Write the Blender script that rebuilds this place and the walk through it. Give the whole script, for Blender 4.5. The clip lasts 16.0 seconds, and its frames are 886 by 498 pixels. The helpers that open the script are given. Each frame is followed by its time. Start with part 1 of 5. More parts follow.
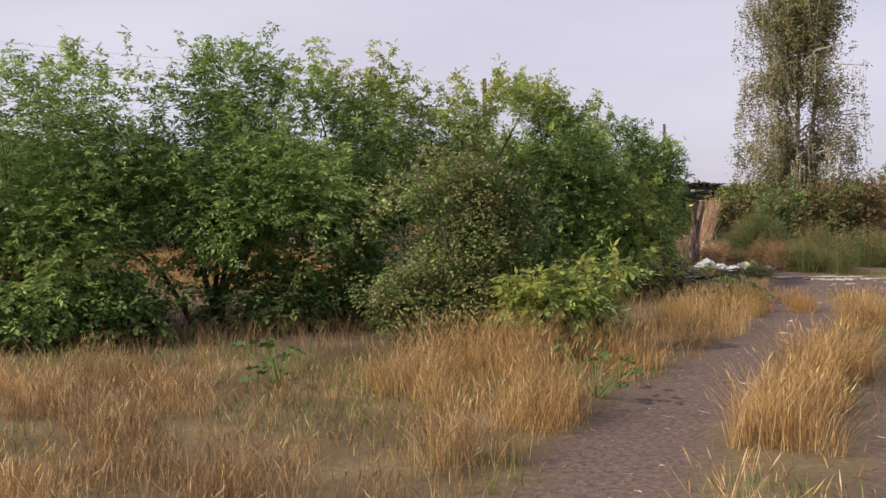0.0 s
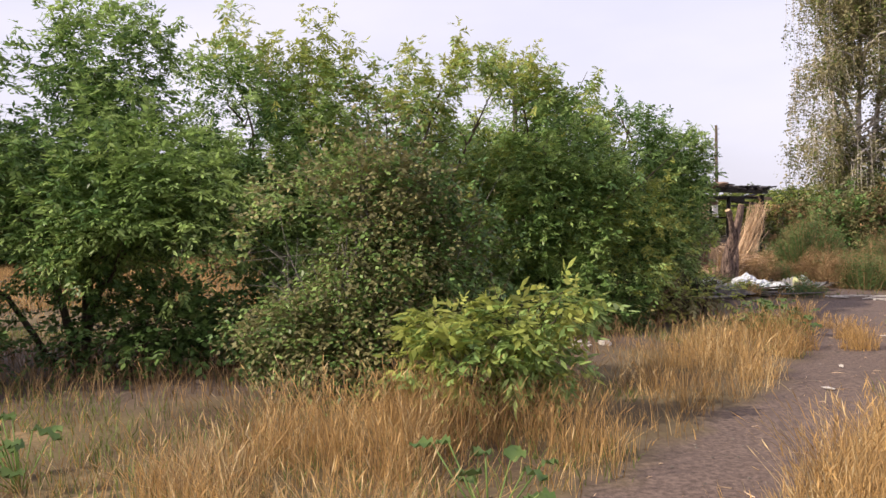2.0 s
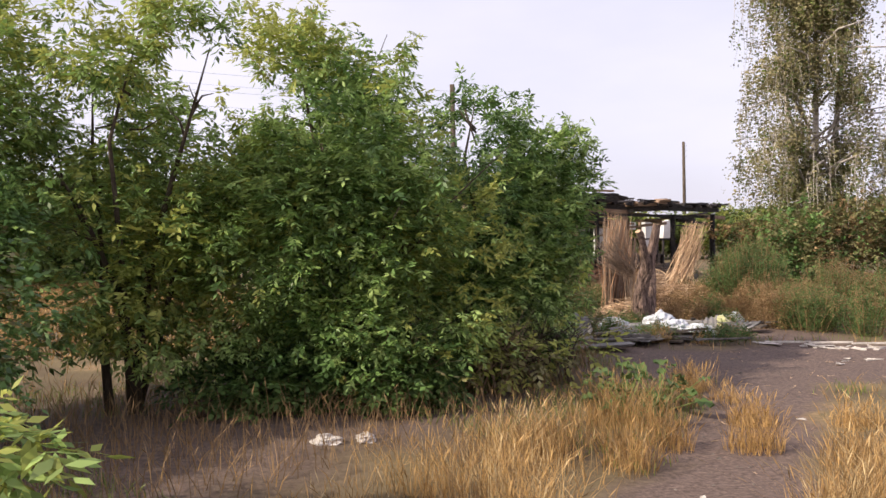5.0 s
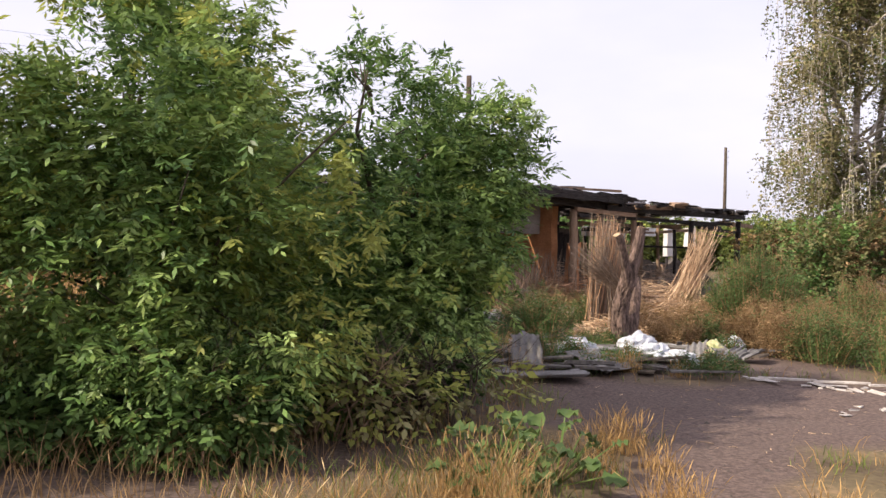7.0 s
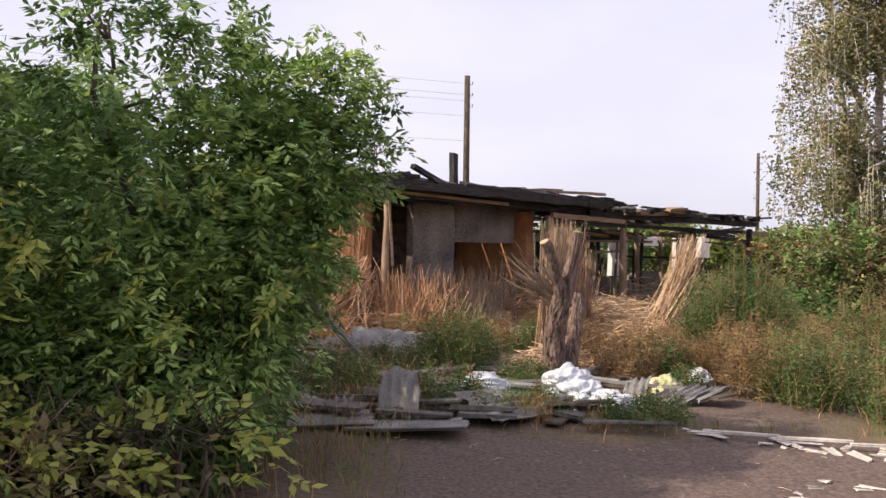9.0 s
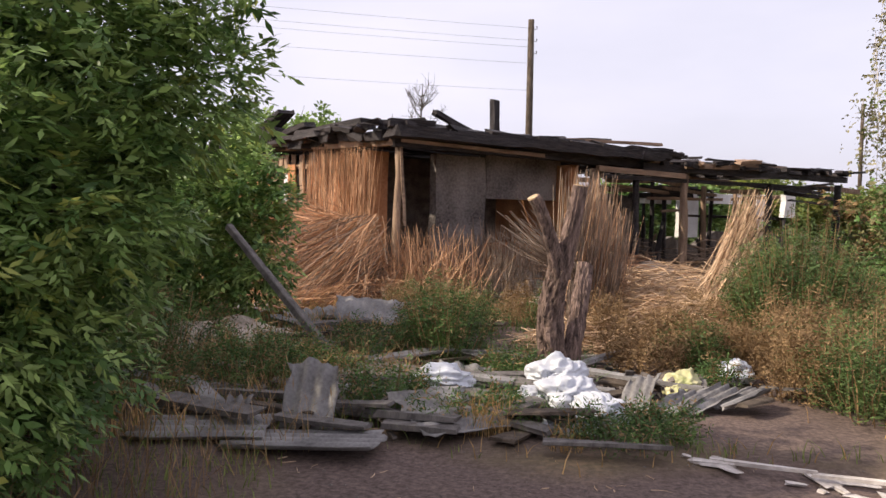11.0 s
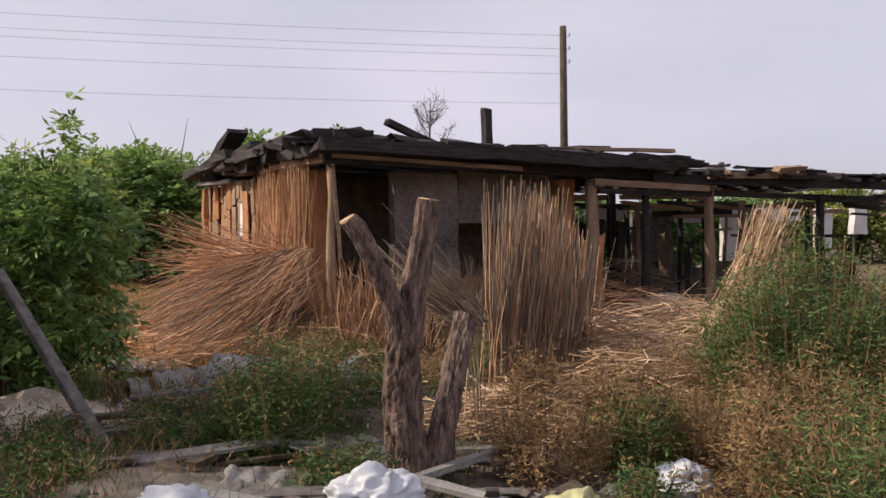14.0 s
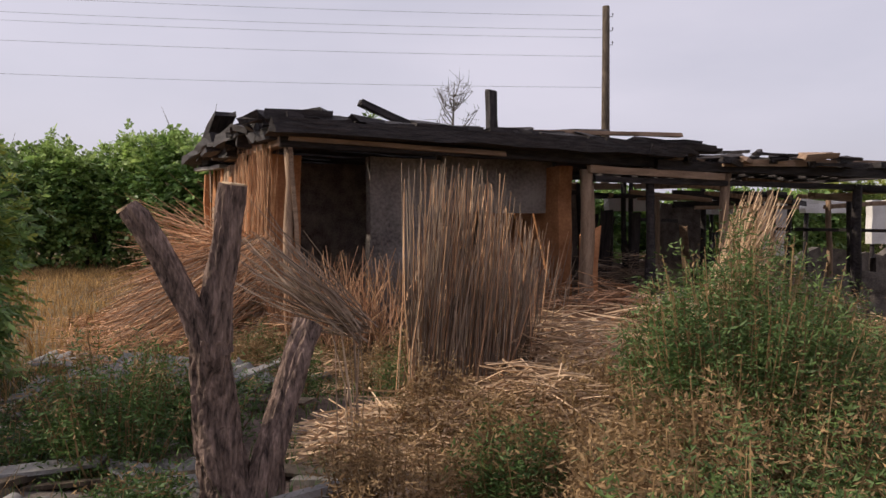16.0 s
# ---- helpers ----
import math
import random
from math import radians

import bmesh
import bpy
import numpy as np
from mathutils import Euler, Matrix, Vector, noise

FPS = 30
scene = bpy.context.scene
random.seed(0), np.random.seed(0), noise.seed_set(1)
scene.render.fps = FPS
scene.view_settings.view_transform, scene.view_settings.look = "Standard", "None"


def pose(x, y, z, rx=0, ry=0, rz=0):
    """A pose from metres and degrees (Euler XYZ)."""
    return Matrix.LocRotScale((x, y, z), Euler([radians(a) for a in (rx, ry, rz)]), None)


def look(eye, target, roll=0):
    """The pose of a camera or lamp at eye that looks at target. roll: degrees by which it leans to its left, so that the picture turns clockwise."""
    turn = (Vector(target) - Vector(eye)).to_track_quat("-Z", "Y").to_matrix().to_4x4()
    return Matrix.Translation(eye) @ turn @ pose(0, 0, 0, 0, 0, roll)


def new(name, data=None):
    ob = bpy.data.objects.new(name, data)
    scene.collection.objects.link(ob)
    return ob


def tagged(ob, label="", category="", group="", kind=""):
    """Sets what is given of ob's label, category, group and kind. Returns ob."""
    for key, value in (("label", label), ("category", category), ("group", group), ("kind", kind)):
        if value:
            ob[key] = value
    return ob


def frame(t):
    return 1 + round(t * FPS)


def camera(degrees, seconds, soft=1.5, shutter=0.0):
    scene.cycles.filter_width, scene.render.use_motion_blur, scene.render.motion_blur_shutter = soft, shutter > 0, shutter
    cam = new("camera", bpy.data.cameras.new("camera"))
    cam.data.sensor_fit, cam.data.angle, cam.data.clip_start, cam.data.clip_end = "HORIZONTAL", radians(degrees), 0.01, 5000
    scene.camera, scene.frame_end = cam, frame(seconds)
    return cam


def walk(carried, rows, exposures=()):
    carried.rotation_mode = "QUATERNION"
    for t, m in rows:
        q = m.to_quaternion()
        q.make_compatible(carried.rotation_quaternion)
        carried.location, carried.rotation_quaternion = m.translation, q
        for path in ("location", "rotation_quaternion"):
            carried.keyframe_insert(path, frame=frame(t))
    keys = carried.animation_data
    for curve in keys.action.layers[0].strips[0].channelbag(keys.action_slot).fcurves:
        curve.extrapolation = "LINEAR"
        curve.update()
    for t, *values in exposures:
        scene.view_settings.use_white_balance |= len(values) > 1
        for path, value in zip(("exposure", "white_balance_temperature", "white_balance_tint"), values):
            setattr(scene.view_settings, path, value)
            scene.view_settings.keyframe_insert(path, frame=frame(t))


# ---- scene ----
cam = camera(55.2, 16.0)
METRES, EYE, TILT, LEAN, TURN = 20.5, 1.58, -1.35, 0.0, -3.8
ROWS = [
    (0.0, 0.0, 0.0, 0.0, -0.01, -1.16, 0.65),
    (0.5, 0.0127, 0.0384, 0.0013, 0.52, -2.78, 1.42),
    (1.0, 0.0302, 0.0716, 0.0023, 2.18, -3.67, 2.31),
    (1.5, 0.0466, 0.1073, 0.0024, 4.1, -1.62, 0.85),
    (2.0, 0.0654, 0.1408, 0.0026, 3.67, -0.64, 0.76),
    (2.5, 0.0835, 0.1755, 0.0037, 4.34, -1.03, -0.13),
    (3.0, 0.1019, 0.212, 0.0057, 1.51, -0.3, 0.37),
    (5.5, 0.1895, 0.3533, 0.0086, 3.15, 0.69, 0.51),
    (6.0, 0.2045, 0.3847, 0.007, 3.81, -0.37, -0.14),
    (6.5, 0.2211, 0.4159, 0.0085, 3.22, 0.02, -0.44),
    (7.0, 0.2412, 0.4408, 0.0083, 5.68, 0.77, -1.41),
    (7.5, 0.2594, 0.4717, 0.0095, 6.07, 0.99, -0.61),
    (8.0, 0.2807, 0.5001, 0.0109, 7.56, 1.74, -0.89),
    (8.5, 0.2979, 0.533, 0.0092, 8.76, 1.1, -1.09),
    (9.0, 0.3157, 0.5639, 0.0112, 8.48, 1.52, -1.29),
    (9.5, 0.3301, 0.59, 0.0118, 9.01, 1.08, -2.54),
    (12.0, 0.3699, 0.718, 0.0169, 18.31, -2.23, 0.1),
    (12.5, 0.3775, 0.7437, 0.0161, 19.22, -1.54, 0.08),
    (13.0, 0.3862, 0.7684, 0.0161, 18.82, 0.39, -0.06),
    (13.5, 0.3977, 0.7901, 0.0175, 20.57, -0.35, -0.32),
    (14.0, 0.4097, 0.8143, 0.0194, 20.2, 0.24, -0.06),
    (14.5, 0.4247, 0.832, 0.0211, 21.29, 1.21, -0.85),
    (15.0, 0.4347, 0.8504, 0.0214, 21.33, 1.73, -0.78),
    (15.5, 0.4441, 0.8651, 0.0221, 22.46, 0.77, 0.66),
    (16.0, 0.4535, 0.8816, 0.022, 25.2, -0.57, -0.8),
]
EXPOSURES = [(0.0, -0.22), (1.0, -0.08), (1.6, 0.08), (2.2, 0.18), (5.5, 0.2), (6.7, 0.3), (8.0, 0.24), (9.5, 0.16), (12.2, 0.12), (13.2, -0.14), (14.5, -0.3), (16.0, -0.32)]
walk(cam, [(t, pose(0, 0, EYE, TILT, LEAN, TURN) @ pose(METRES * x, METRES * y, METRES * z, 90 + pitch, roll, yaw)) for t, x, y, z, yaw, pitch, roll in ROWS], exposures=EXPOSURES)

# ---- world, sun, exposure ----
SUN_FROM = Vector((-0.85, -0.32, 0.66)).normalized()
world = bpy.data.worlds.new("world")
scene.world = world
world.use_nodes = True
wn = world.node_tree
wn.nodes.clear()
w_out = wn.nodes.new("ShaderNodeOutputWorld")
w_bg = wn.nodes.new("ShaderNodeBackground")
w_sky = wn.nodes.new("ShaderNodeTexSky")
w_sky.sky_type = "NISHITA"
w_sky.sun_disc = False
w_sky.sun_elevation = math.asin(SUN_FROM.z)
w_sky.sun_rotation = math.atan2(SUN_FROM.x, SUN_FROM.y)
w_sky.dust_density = 4.0
w_sky.air_density = 0.7
w_mix = wn.nodes.new("ShaderNodeMixRGB")
w_mix.inputs[0].default_value = 0.72
w_mix.inputs[2].default_value = (7.6, 7.2, 8.3, 1)      # thin high cloud over the whole sky
w_tc = wn.nodes.new("ShaderNodeTexCoord")
w_map = wn.nodes.new("ShaderNodeMapping")
w_map.inputs["Scale"].default_value = (1.2, 1.2, 3.5)
w_noise = wn.nodes.new("ShaderNodeTexNoise")
w_noise.inputs["Scale"].default_value = 1.6
w_noise.inputs["Detail"].default_value = 5
w_ramp = wn.nodes.new("ShaderNodeMapRange")
w_ramp.inputs["From Min"].default_value = 0.3
w_ramp.inputs["From Max"].default_value = 0.7
w_ramp.inputs["To Min"].default_value = 0.62
w_ramp.inputs["To Max"].default_value = 0.85
wn.links.new(w_tc.outputs["Generated"], w_map.inputs["Vector"])
wn.links.new(w_map.outputs["Vector"], w_noise.inputs["Vector"])
wn.links.new(w_noise.outputs[0], w_ramp.inputs["Value"])
wn.links.new(w_ramp.outputs[0], w_mix.inputs[0])
wn.links.new(w_sky.outputs[0], w_mix.inputs[1])
wn.links.new(w_mix.outputs[0], w_bg.inputs["Color"])
w_bg.inputs["Strength"].default_value = 0.13
wn.links.new(w_bg.outputs[0], w_out.inputs["Surface"])
sun_data = bpy.data.lights.new("sun", "SUN")
sun_data.energy, sun_data.angle, sun_data.color = 5.0, radians(0.8), (1.0, 0.87, 0.7)
sun = new("sun", sun_data)
sun.matrix_world = look(SUN_FROM * 60, (0, 0, 0))

# ---- materials ----


def shade(name, low, high, rough=0.8, scale=6.0, fine=60.0, bump=0.3, island=0.0, translucent=0.0, metal=0.0, stretch=(1, 1, 1), third=None, coords="Object", spec=0.3):
    """Two-scale noise between two colours; island: brightness spread per loose piece; translucent: share of light let through."""
    m = bpy.data.materials.new(name)
    m.use_nodes = True
    nt = m.node_tree
    N, L = nt.nodes, nt.links
    bsdf = N["Principled BSDF"]
    tc = N.new("ShaderNodeTexCoord")
    mp = N.new("ShaderNodeMapping")
    mp.inputs["Scale"].default_value = stretch
    L.new(tc.outputs[coords], mp.inputs["Vector"])
    n1 = N.new("ShaderNodeTexNoise")
    n1.inputs["Scale"].default_value, n1.inputs["Detail"].default_value = scale, 4
    n2 = N.new("ShaderNodeTexNoise")
    n2.inputs["Scale"].default_value, n2.inputs["Detail"].default_value = fine, 3
    for n in (n1, n2):
        L.new(mp.outputs["Vector"], n.inputs["Vector"])
    add = N.new("ShaderNodeMath")
    add.operation = "MULTIPLY_ADD"
    L.new(n2.outputs[0], add.inputs[0])
    add.inputs[1].default_value = 0.5
    L.new(n1.outputs[0], add.inputs[2])
    ramp = N.new("ShaderNodeValToRGB")
    ramp.color_ramp.elements[0].position, ramp.color_ramp.elements[1].position = 0.52, 0.98
    ramp.color_ramp.elements[0].color, ramp.color_ramp.elements[1].color = (*low, 1), (*high, 1)
    if third:
        e = ramp.color_ramp.elements.new(0.84)
        e.color = (*third, 1)
    L.new(add.outputs[0], ramp.inputs[0])
    colour = ramp.outputs[0]
    if island:
        geo = N.new("ShaderNodeNewGeometry")
        mr = N.new("ShaderNodeMapRange")
        mr.inputs["To Min"].default_value, mr.inputs["To Max"].default_value = 1 - island, 1 + island
        L.new(geo.outputs["Random Per Island"], mr.inputs["Value"])
        hsv = N.new("ShaderNodeHueSaturation")
        L.new(mr.outputs[0], hsv.inputs["Value"])
        L.new(colour, hsv.inputs["Color"])
        colour = hsv.outputs[0]
    L.new(colour, bsdf.inputs["Base Color"])
    bsdf.inputs["Roughness"].default_value = rough
    bsdf.inputs["Metallic"].default_value = metal
    bsdf.inputs["Specular IOR Level"].default_value = spec
    if bump:
        b = N.new("ShaderNodeBump")
        b.inputs["Strength"].default_value, b.inputs["Distance"].default_value = bump, 0.02
        L.new(add.outputs[0], b.inputs["Height"])
        L.new(b.outputs[0], bsdf.inputs["Normal"])
    if translucent:
        tr = N.new("ShaderNodeBsdfTranslucent")
        L.new(colour, tr.inputs["Color"])
        mx = N.new("ShaderNodeMixShader")
        mx.inputs[0].default_value = translucent
        L.new(bsdf.outputs[0], mx.inputs[1])
        L.new(tr.outputs[0], mx.inputs[2])
        L.new(mx.outputs[0], N["Material Output"].inputs["Surface"])
    return m


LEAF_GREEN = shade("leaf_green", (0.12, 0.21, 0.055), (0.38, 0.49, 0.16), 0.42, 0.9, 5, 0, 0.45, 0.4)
# also the low, inner leaves of each crown, whose shade is in this colour
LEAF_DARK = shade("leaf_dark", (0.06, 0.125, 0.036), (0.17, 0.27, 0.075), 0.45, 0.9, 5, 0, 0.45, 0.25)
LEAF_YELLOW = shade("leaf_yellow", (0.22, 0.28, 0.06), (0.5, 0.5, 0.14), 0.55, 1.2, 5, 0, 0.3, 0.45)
LEAF_OLIVE = shade("leaf_olive", (0.12, 0.125, 0.05), (0.3, 0.265, 0.12), 0.6, 1.0, 6, 0, 0.4, 0.25)
LEAF_BIRCH = shade("leaf_birch", (0.14, 0.14, 0.07), (0.36, 0.31, 0.16), 0.6, 0.5, 4, 0, 0.35, 0.25)
LEAF_FAR = shade("leaf_far", (0.07, 0.11, 0.03), (0.2, 0.24, 0.06), 0.6, 0.25, 2, 0, 0.35, 0.25)
WEED_GREEN = shade("weed_green", (0.05, 0.1, 0.03), (0.155, 0.215, 0.065), 0.6, 0.7, 5, 0, 0.4, 0.25)
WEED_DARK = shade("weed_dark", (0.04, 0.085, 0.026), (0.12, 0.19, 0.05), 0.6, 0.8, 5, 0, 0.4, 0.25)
WEED_BROWN = shade("weed_brown", (0.15, 0.09, 0.042), (0.4, 0.265, 0.135), 0.75, 0.8, 6, 0, 0.4, 0.2)
GRASS_DRY = shade("grass_dry", (0.24, 0.14, 0.055), (0.56, 0.36, 0.15), 0.75, 0.9, 5, 0, 0.45, 0.25)
GRASS_PALE = shade("grass_pale", (0.36, 0.26, 0.13), (0.68, 0.52, 0.29), 0.75, 0.9, 5, 0, 0.4, 0.25)
GRASS_GREEN = shade("grass_green", (0.09, 0.13, 0.03), (0.24, 0.27, 0.08), 0.7, 0.6, 5, 0, 0.4, 0.3)
BARK = shade("bark", (0.025, 0.017, 0.015), (0.33, 0.23, 0.19), 0.95, 9, 30, 1.0, 0, 0, 0, (3.4, 3.4, 0.7), third=(0.21, 0.145, 0.12))
BARK_DARK = shade("bark_dark", (0.04, 0.03, 0.022), (0.13, 0.1, 0.075), 0.9, 6, 40, 0.6, 0, 0, 0, (2, 2, 0.5))
WOOD_CUT = shade("cut_wood", (0.4, 0.27, 0.16), (0.6, 0.44, 0.28), 0.8, 12, 60, 0.3)
CHAR = shade("charred_wood", (0.006, 0.005, 0.006), (0.06, 0.048, 0.048), 0.6, 7, 45, 1.0, 0, 0, 0, (0.6, 4, 4))
WOOD_WORN = shade("weathered_wood", (0.17, 0.11, 0.075), (0.42, 0.29, 0.2), 0.85, 4, 40, 0.5, 0, 0, 0, (4, 4, 0.6))
WOOD_LONG = shade("weathered_beam", (0.2, 0.13, 0.09), (0.45, 0.31, 0.22), 0.85, 4, 40, 0.5, 0, 0, 0, (0.6, 4, 4))
# soot patches on a tone darkened to include the shade under the roof
PLASTER = shade("sooty_shaded_plaster", (0.06, 0.05, 0.047), (0.36, 0.32, 0.295), 0.95, 1.1, 22, 0.4, third=(0.27, 0.235, 0.22))
CLAY = shade("clay_plaster", (0.26, 0.11, 0.05), (0.56, 0.27, 0.13), 0.95, 2, 26, 0.6)
WHITEWASH = shade("whitewash", (0.55, 0.52, 0.5), (0.82, 0.8, 0.78), 0.9, 2, 30, 0.3)
REED = shade("reed", (0.28, 0.14, 0.07), (0.66, 0.41, 0.25), 0.75, 0.8, 8, 0, 0.55)
REED_PALE = shade("pale_reed", (0.34, 0.22, 0.13), (0.66, 0.48, 0.32), 0.75, 0.8, 8, 0, 0.4)
REED_GREY = shade("grey_reed", (0.14, 0.095, 0.07), (0.4, 0.3, 0.22), 0.8, 0.8, 8, 0, 0.4)
SLATE = shade("asbestos_cement", (0.13, 0.122, 0.118), (0.31, 0.295, 0.285), 0.9, 2.5, 40, 0.3)
POLE_GREY = shade("grey_timber", (0.07, 0.062, 0.058), (0.2, 0.18, 0.165), 0.85, 3, 40, 0.4, 0, 0, 0, (4, 4, 0.5))
BAG_WHITE = shade("white_polythene", (0.42, 0.44, 0.49), (0.66, 0.67, 0.71), 0.4, 3, 14, 0.3, spec=0.5)
BAG_LIME = shade("lime_polythene", (0.3, 0.33, 0.12), (0.6, 0.54, 0.33), 0.4, 4, 14, 0.3, spec=0.5)
RUBBLE = shade("rubble", (0.24, 0.19, 0.15), (0.58, 0.5, 0.42), 0.95, 5, 40, 0.5, 0.3)
ASH = shade("dark_rubble", (0.06, 0.05, 0.045), (0.2, 0.17, 0.15), 0.95, 5, 40, 0.5, 0.3)
PAPER = shade("pale_scraps", (0.34, 0.3, 0.27), (0.66, 0.61, 0.57), 0.85, 4, 30, 0.2, 0.15)
WIRE = shade("wire", (0.2, 0.2, 0.21), (0.3, 0.3, 0.31), 0.5, 4, 30, 0)

# ---- helpers for shapes ----
RNG = np.random.default_rng(7)


def mesh_of(name, verts, faces, mat, smooth=False):
    me = bpy.data.meshes.new(name)
    me.from_pydata([tuple(v) for v in verts] if not isinstance(verts, list) else verts, [], faces)
    me.materials.append(mat)
    if smooth:
        me.polygons.foreach_set("use_smooth", [True] * len(me.polygons))
    me.update()
    return me


def quads_mesh(name, v, mats, index=None):
    """v: (n, 4, 3) array of loose quads, in bulk."""
    n = len(v)
    me = bpy.data.meshes.new(name)
    me.vertices.add(n * 4)
    me.vertices.foreach_set("co", np.ascontiguousarray(v, dtype=np.float32).ravel())
    me.loops.add(n * 4)
    me.loops.foreach_set("vertex_index", np.arange(n * 4, dtype=np.int32))
    me.polygons.add(n)
    me.polygons.foreach_set("loop_start", np.arange(0, n * 4, 4, dtype=np.int32))
    me.polygons.foreach_set("loop_total", np.full(n, 4, dtype=np.int32))
    for m in mats:
        me.materials.append(m)
    if index is not None:
        me.polygons.foreach_set("material_index", np.asarray(index, dtype=np.int32))
    me.update(calc_edges=True)
    return me


def unit(a):
    return a / np.maximum(np.linalg.norm(a, axis=-1, keepdims=True), 1e-9)


def part(name, data, parent, label="", m=None):
    ob = new(name, data)
    ob.parent = parent
    if m is not None:
        ob.matrix_basis = m
    return tagged(ob, label) if label else ob


def empty(name, m, label, category, group=""):
    ob = new(name)
    ob.matrix_basis = m
    ob.empty_display_size = 0.2
    return tagged(ob, label, category, group)


def tube(points, radii, sides=7, rough=0.0):
    """verts and faces of a tapered tube with closed ends."""
    pts = [Vector(p) for p in points]
    verts, faces = [], []
    for i, p in enumerate(pts):
        d = (pts[min(i + 1, len(pts) - 1)] - pts[max(i - 1, 0)]).normalized()
        a = d.orthogonal().normalized() if abs(d.x) > 0.9 else d.cross(Vector((1, 0, 0))).normalized()
        b = d.cross(a)
        for k in range(sides):
            w = 2 * math.pi * k / sides
            r = radii[i] * (1 + rough * (noise.noise(p * 2.3 + Vector((k * 1.7, i * 0.6, 0)))))
            verts.append(p + a * (r * math.cos(w)) + b * (r * math.sin(w)))
    for i in range(len(pts) - 1):
        for k in range(sides):
            faces.append((i * sides + k, i * sides + (k + 1) % sides, (i + 1) * sides + (k + 1) % sides, (i + 1) * sides + k))
    faces.append(tuple(range(sides - 1, -1, -1)))
    faces.append(tuple(range((len(pts) - 1) * sides, len(pts) * sides)))
    return verts, faces


def tubes_mesh(name, items, mat, smooth=True):
    verts, faces = [], []
    for pts, radii, sides, rough in items:
        v, f = tube(pts, radii, sides, rough)
        o = len(verts)
        verts += v
        faces += [tuple(i + o for i in q) for q in f]
    return mesh_of(name, [tuple(v) for v in verts], faces, mat, smooth)


def beam_mesh(name, size, mat, wobble=0.012, cuts=5, taper=0.0, seed=0):
    """A sawn beam lying along x from 0, uneven along its edges."""
    lx, ly, lz = size
    verts, faces = [], []
    corners = ((-1, -1), (-0.85, -1.06), (1, -1), (1.05, 0.8), (0.8, 1), (-1, 1))
    n = len(corners)
    for i in range(cuts + 1):
        f = i / cuts
        k = 1 - taper * f
        for j, (a, b) in enumerate(corners):
            w = noise.noise_vector(Vector((f * lx * 1.4 + seed * 9.1, j * 1.3, seed * 3.7))) * wobble
            verts.append((f * lx + (w.x * 3 if i in (0, cuts) else 0), a * ly / 2 * k + w.y, b * lz / 2 * k + w.z))
    for i in range(cuts):
        for j in range(n):
            faces.append((i * n + j, (i + 1) * n + j, (i + 1) * n + (j + 1) % n, i * n + (j + 1) % n))
    faces.append(tuple(range(n)))
    faces.append(tuple(range((cuts + 1) * n - 1, cuts * n - 1, -1)))
    return mesh_of(name, verts, faces, mat)


def along(a, b, roll=0):
    """The pose whose x axis runs from a to b."""
    a, b = Vector(a), Vector(b)
    q = (b - a).to_track_quat("X", "Z")
    return Matrix.Translation(a) @ q.to_matrix().to_4x4() @ pose(0, 0, 0, roll)


def slab(name, lx, ly, lz, mat, wobble=0.02, nx=6, nz=4, seed=0):
    """A wall panel standing on x, thick in y, with a worn outline."""
    bm = bmesh.new()
    grid = {}
    for s in (0, 1):
        for i in range(nx + 1):
            for k in range(nz + 1):
                edge = i in (0, nx) or k in (0, nz)
                w = noise.noise_vector(Vector((i * 0.9 + seed * 5.3, k * 0.8, seed * 2.1)))
                grid[s, i, k] = bm.verts.new((lx * i / nx + (w.x * wobble if edge else 0), s * ly + w.y * wobble * 0.3, lz * k / nz + (w.z * wobble if k == nz else 0)))
    for i in range(nx):
        for k in range(nz):
            bm.faces.new((grid[0, i, k], grid[0, i + 1, k], grid[0, i + 1, k + 1], grid[0, i, k + 1]))
            bm.faces.new((grid[1, i, k], grid[1, i, k + 1], grid[1, i + 1, k + 1], grid[1, i + 1, k]))
    ring = [(i, 0) for i in range(nx)] + [(nx, k) for k in range(nz)] + [(i, nz) for i in range(nx, 0, -1)] + [(0, k) for k in range(nz, 0, -1)]
    for a, b in zip(ring, ring[1:] + ring[:1]):
        bm.faces.new((grid[0, *b], grid[0, *a], grid[1, *a], grid[1, *b]))
    me = bpy.data.meshes.new(name)
    bm.to_mesh(me)
    bm.free()
    me.materials.append(mat)
    return me


# ---- foliage ----
def leaflets(base, out, n_leaf, length, width, rng, droop=0.4):
    """Compound leaves: each base point carries one stalk with leaflets in pairs. Returns quads."""
    n = len(base)
    out = unit(out + rng.normal(0, 0.35, (n, 3)))
    out[:, 2] -= droop * rng.random(n)
    out = unit(out)
    side = unit(np.cross(out, np.array([0, 0, 1.0]) + rng.normal(0, 0.25, (n, 3))))
    up = np.cross(side, out)
    size = rng.uniform(0.65, 1.25, (n, 1))
    res = []
    for k in range(n_leaf):
        f = (k // 2) / max(1, (n_leaf - 1) / 2)
        s = 0 if k == n_leaf - 1 else (1 if k % 2 else -1)
        start = base + out * size * length * 1.5 * (0.25 + f * 0.75)
        start = start - np.array([0, 0, 1.0]) * size * length * 0.35 * f * f
        d = unit(out * (0.55 if s else 1.0) + side * s * 0.9 + np.array([0, 0, -0.3]) + rng.normal(0, 0.22, (n, 3)))
        wv = unit(np.cross(d, up + rng.normal(0, 0.35, (n, 3))))
        ln = size * length * rng.uniform(0.75, 1.2, (n, 1))
        wd = ln * width
        res.append(np.stack([start, start + d * ln * 0.42 + wv * wd, start + d * ln, start + d * ln * 0.42 - wv * wd], axis=1))
    return np.concatenate(res)


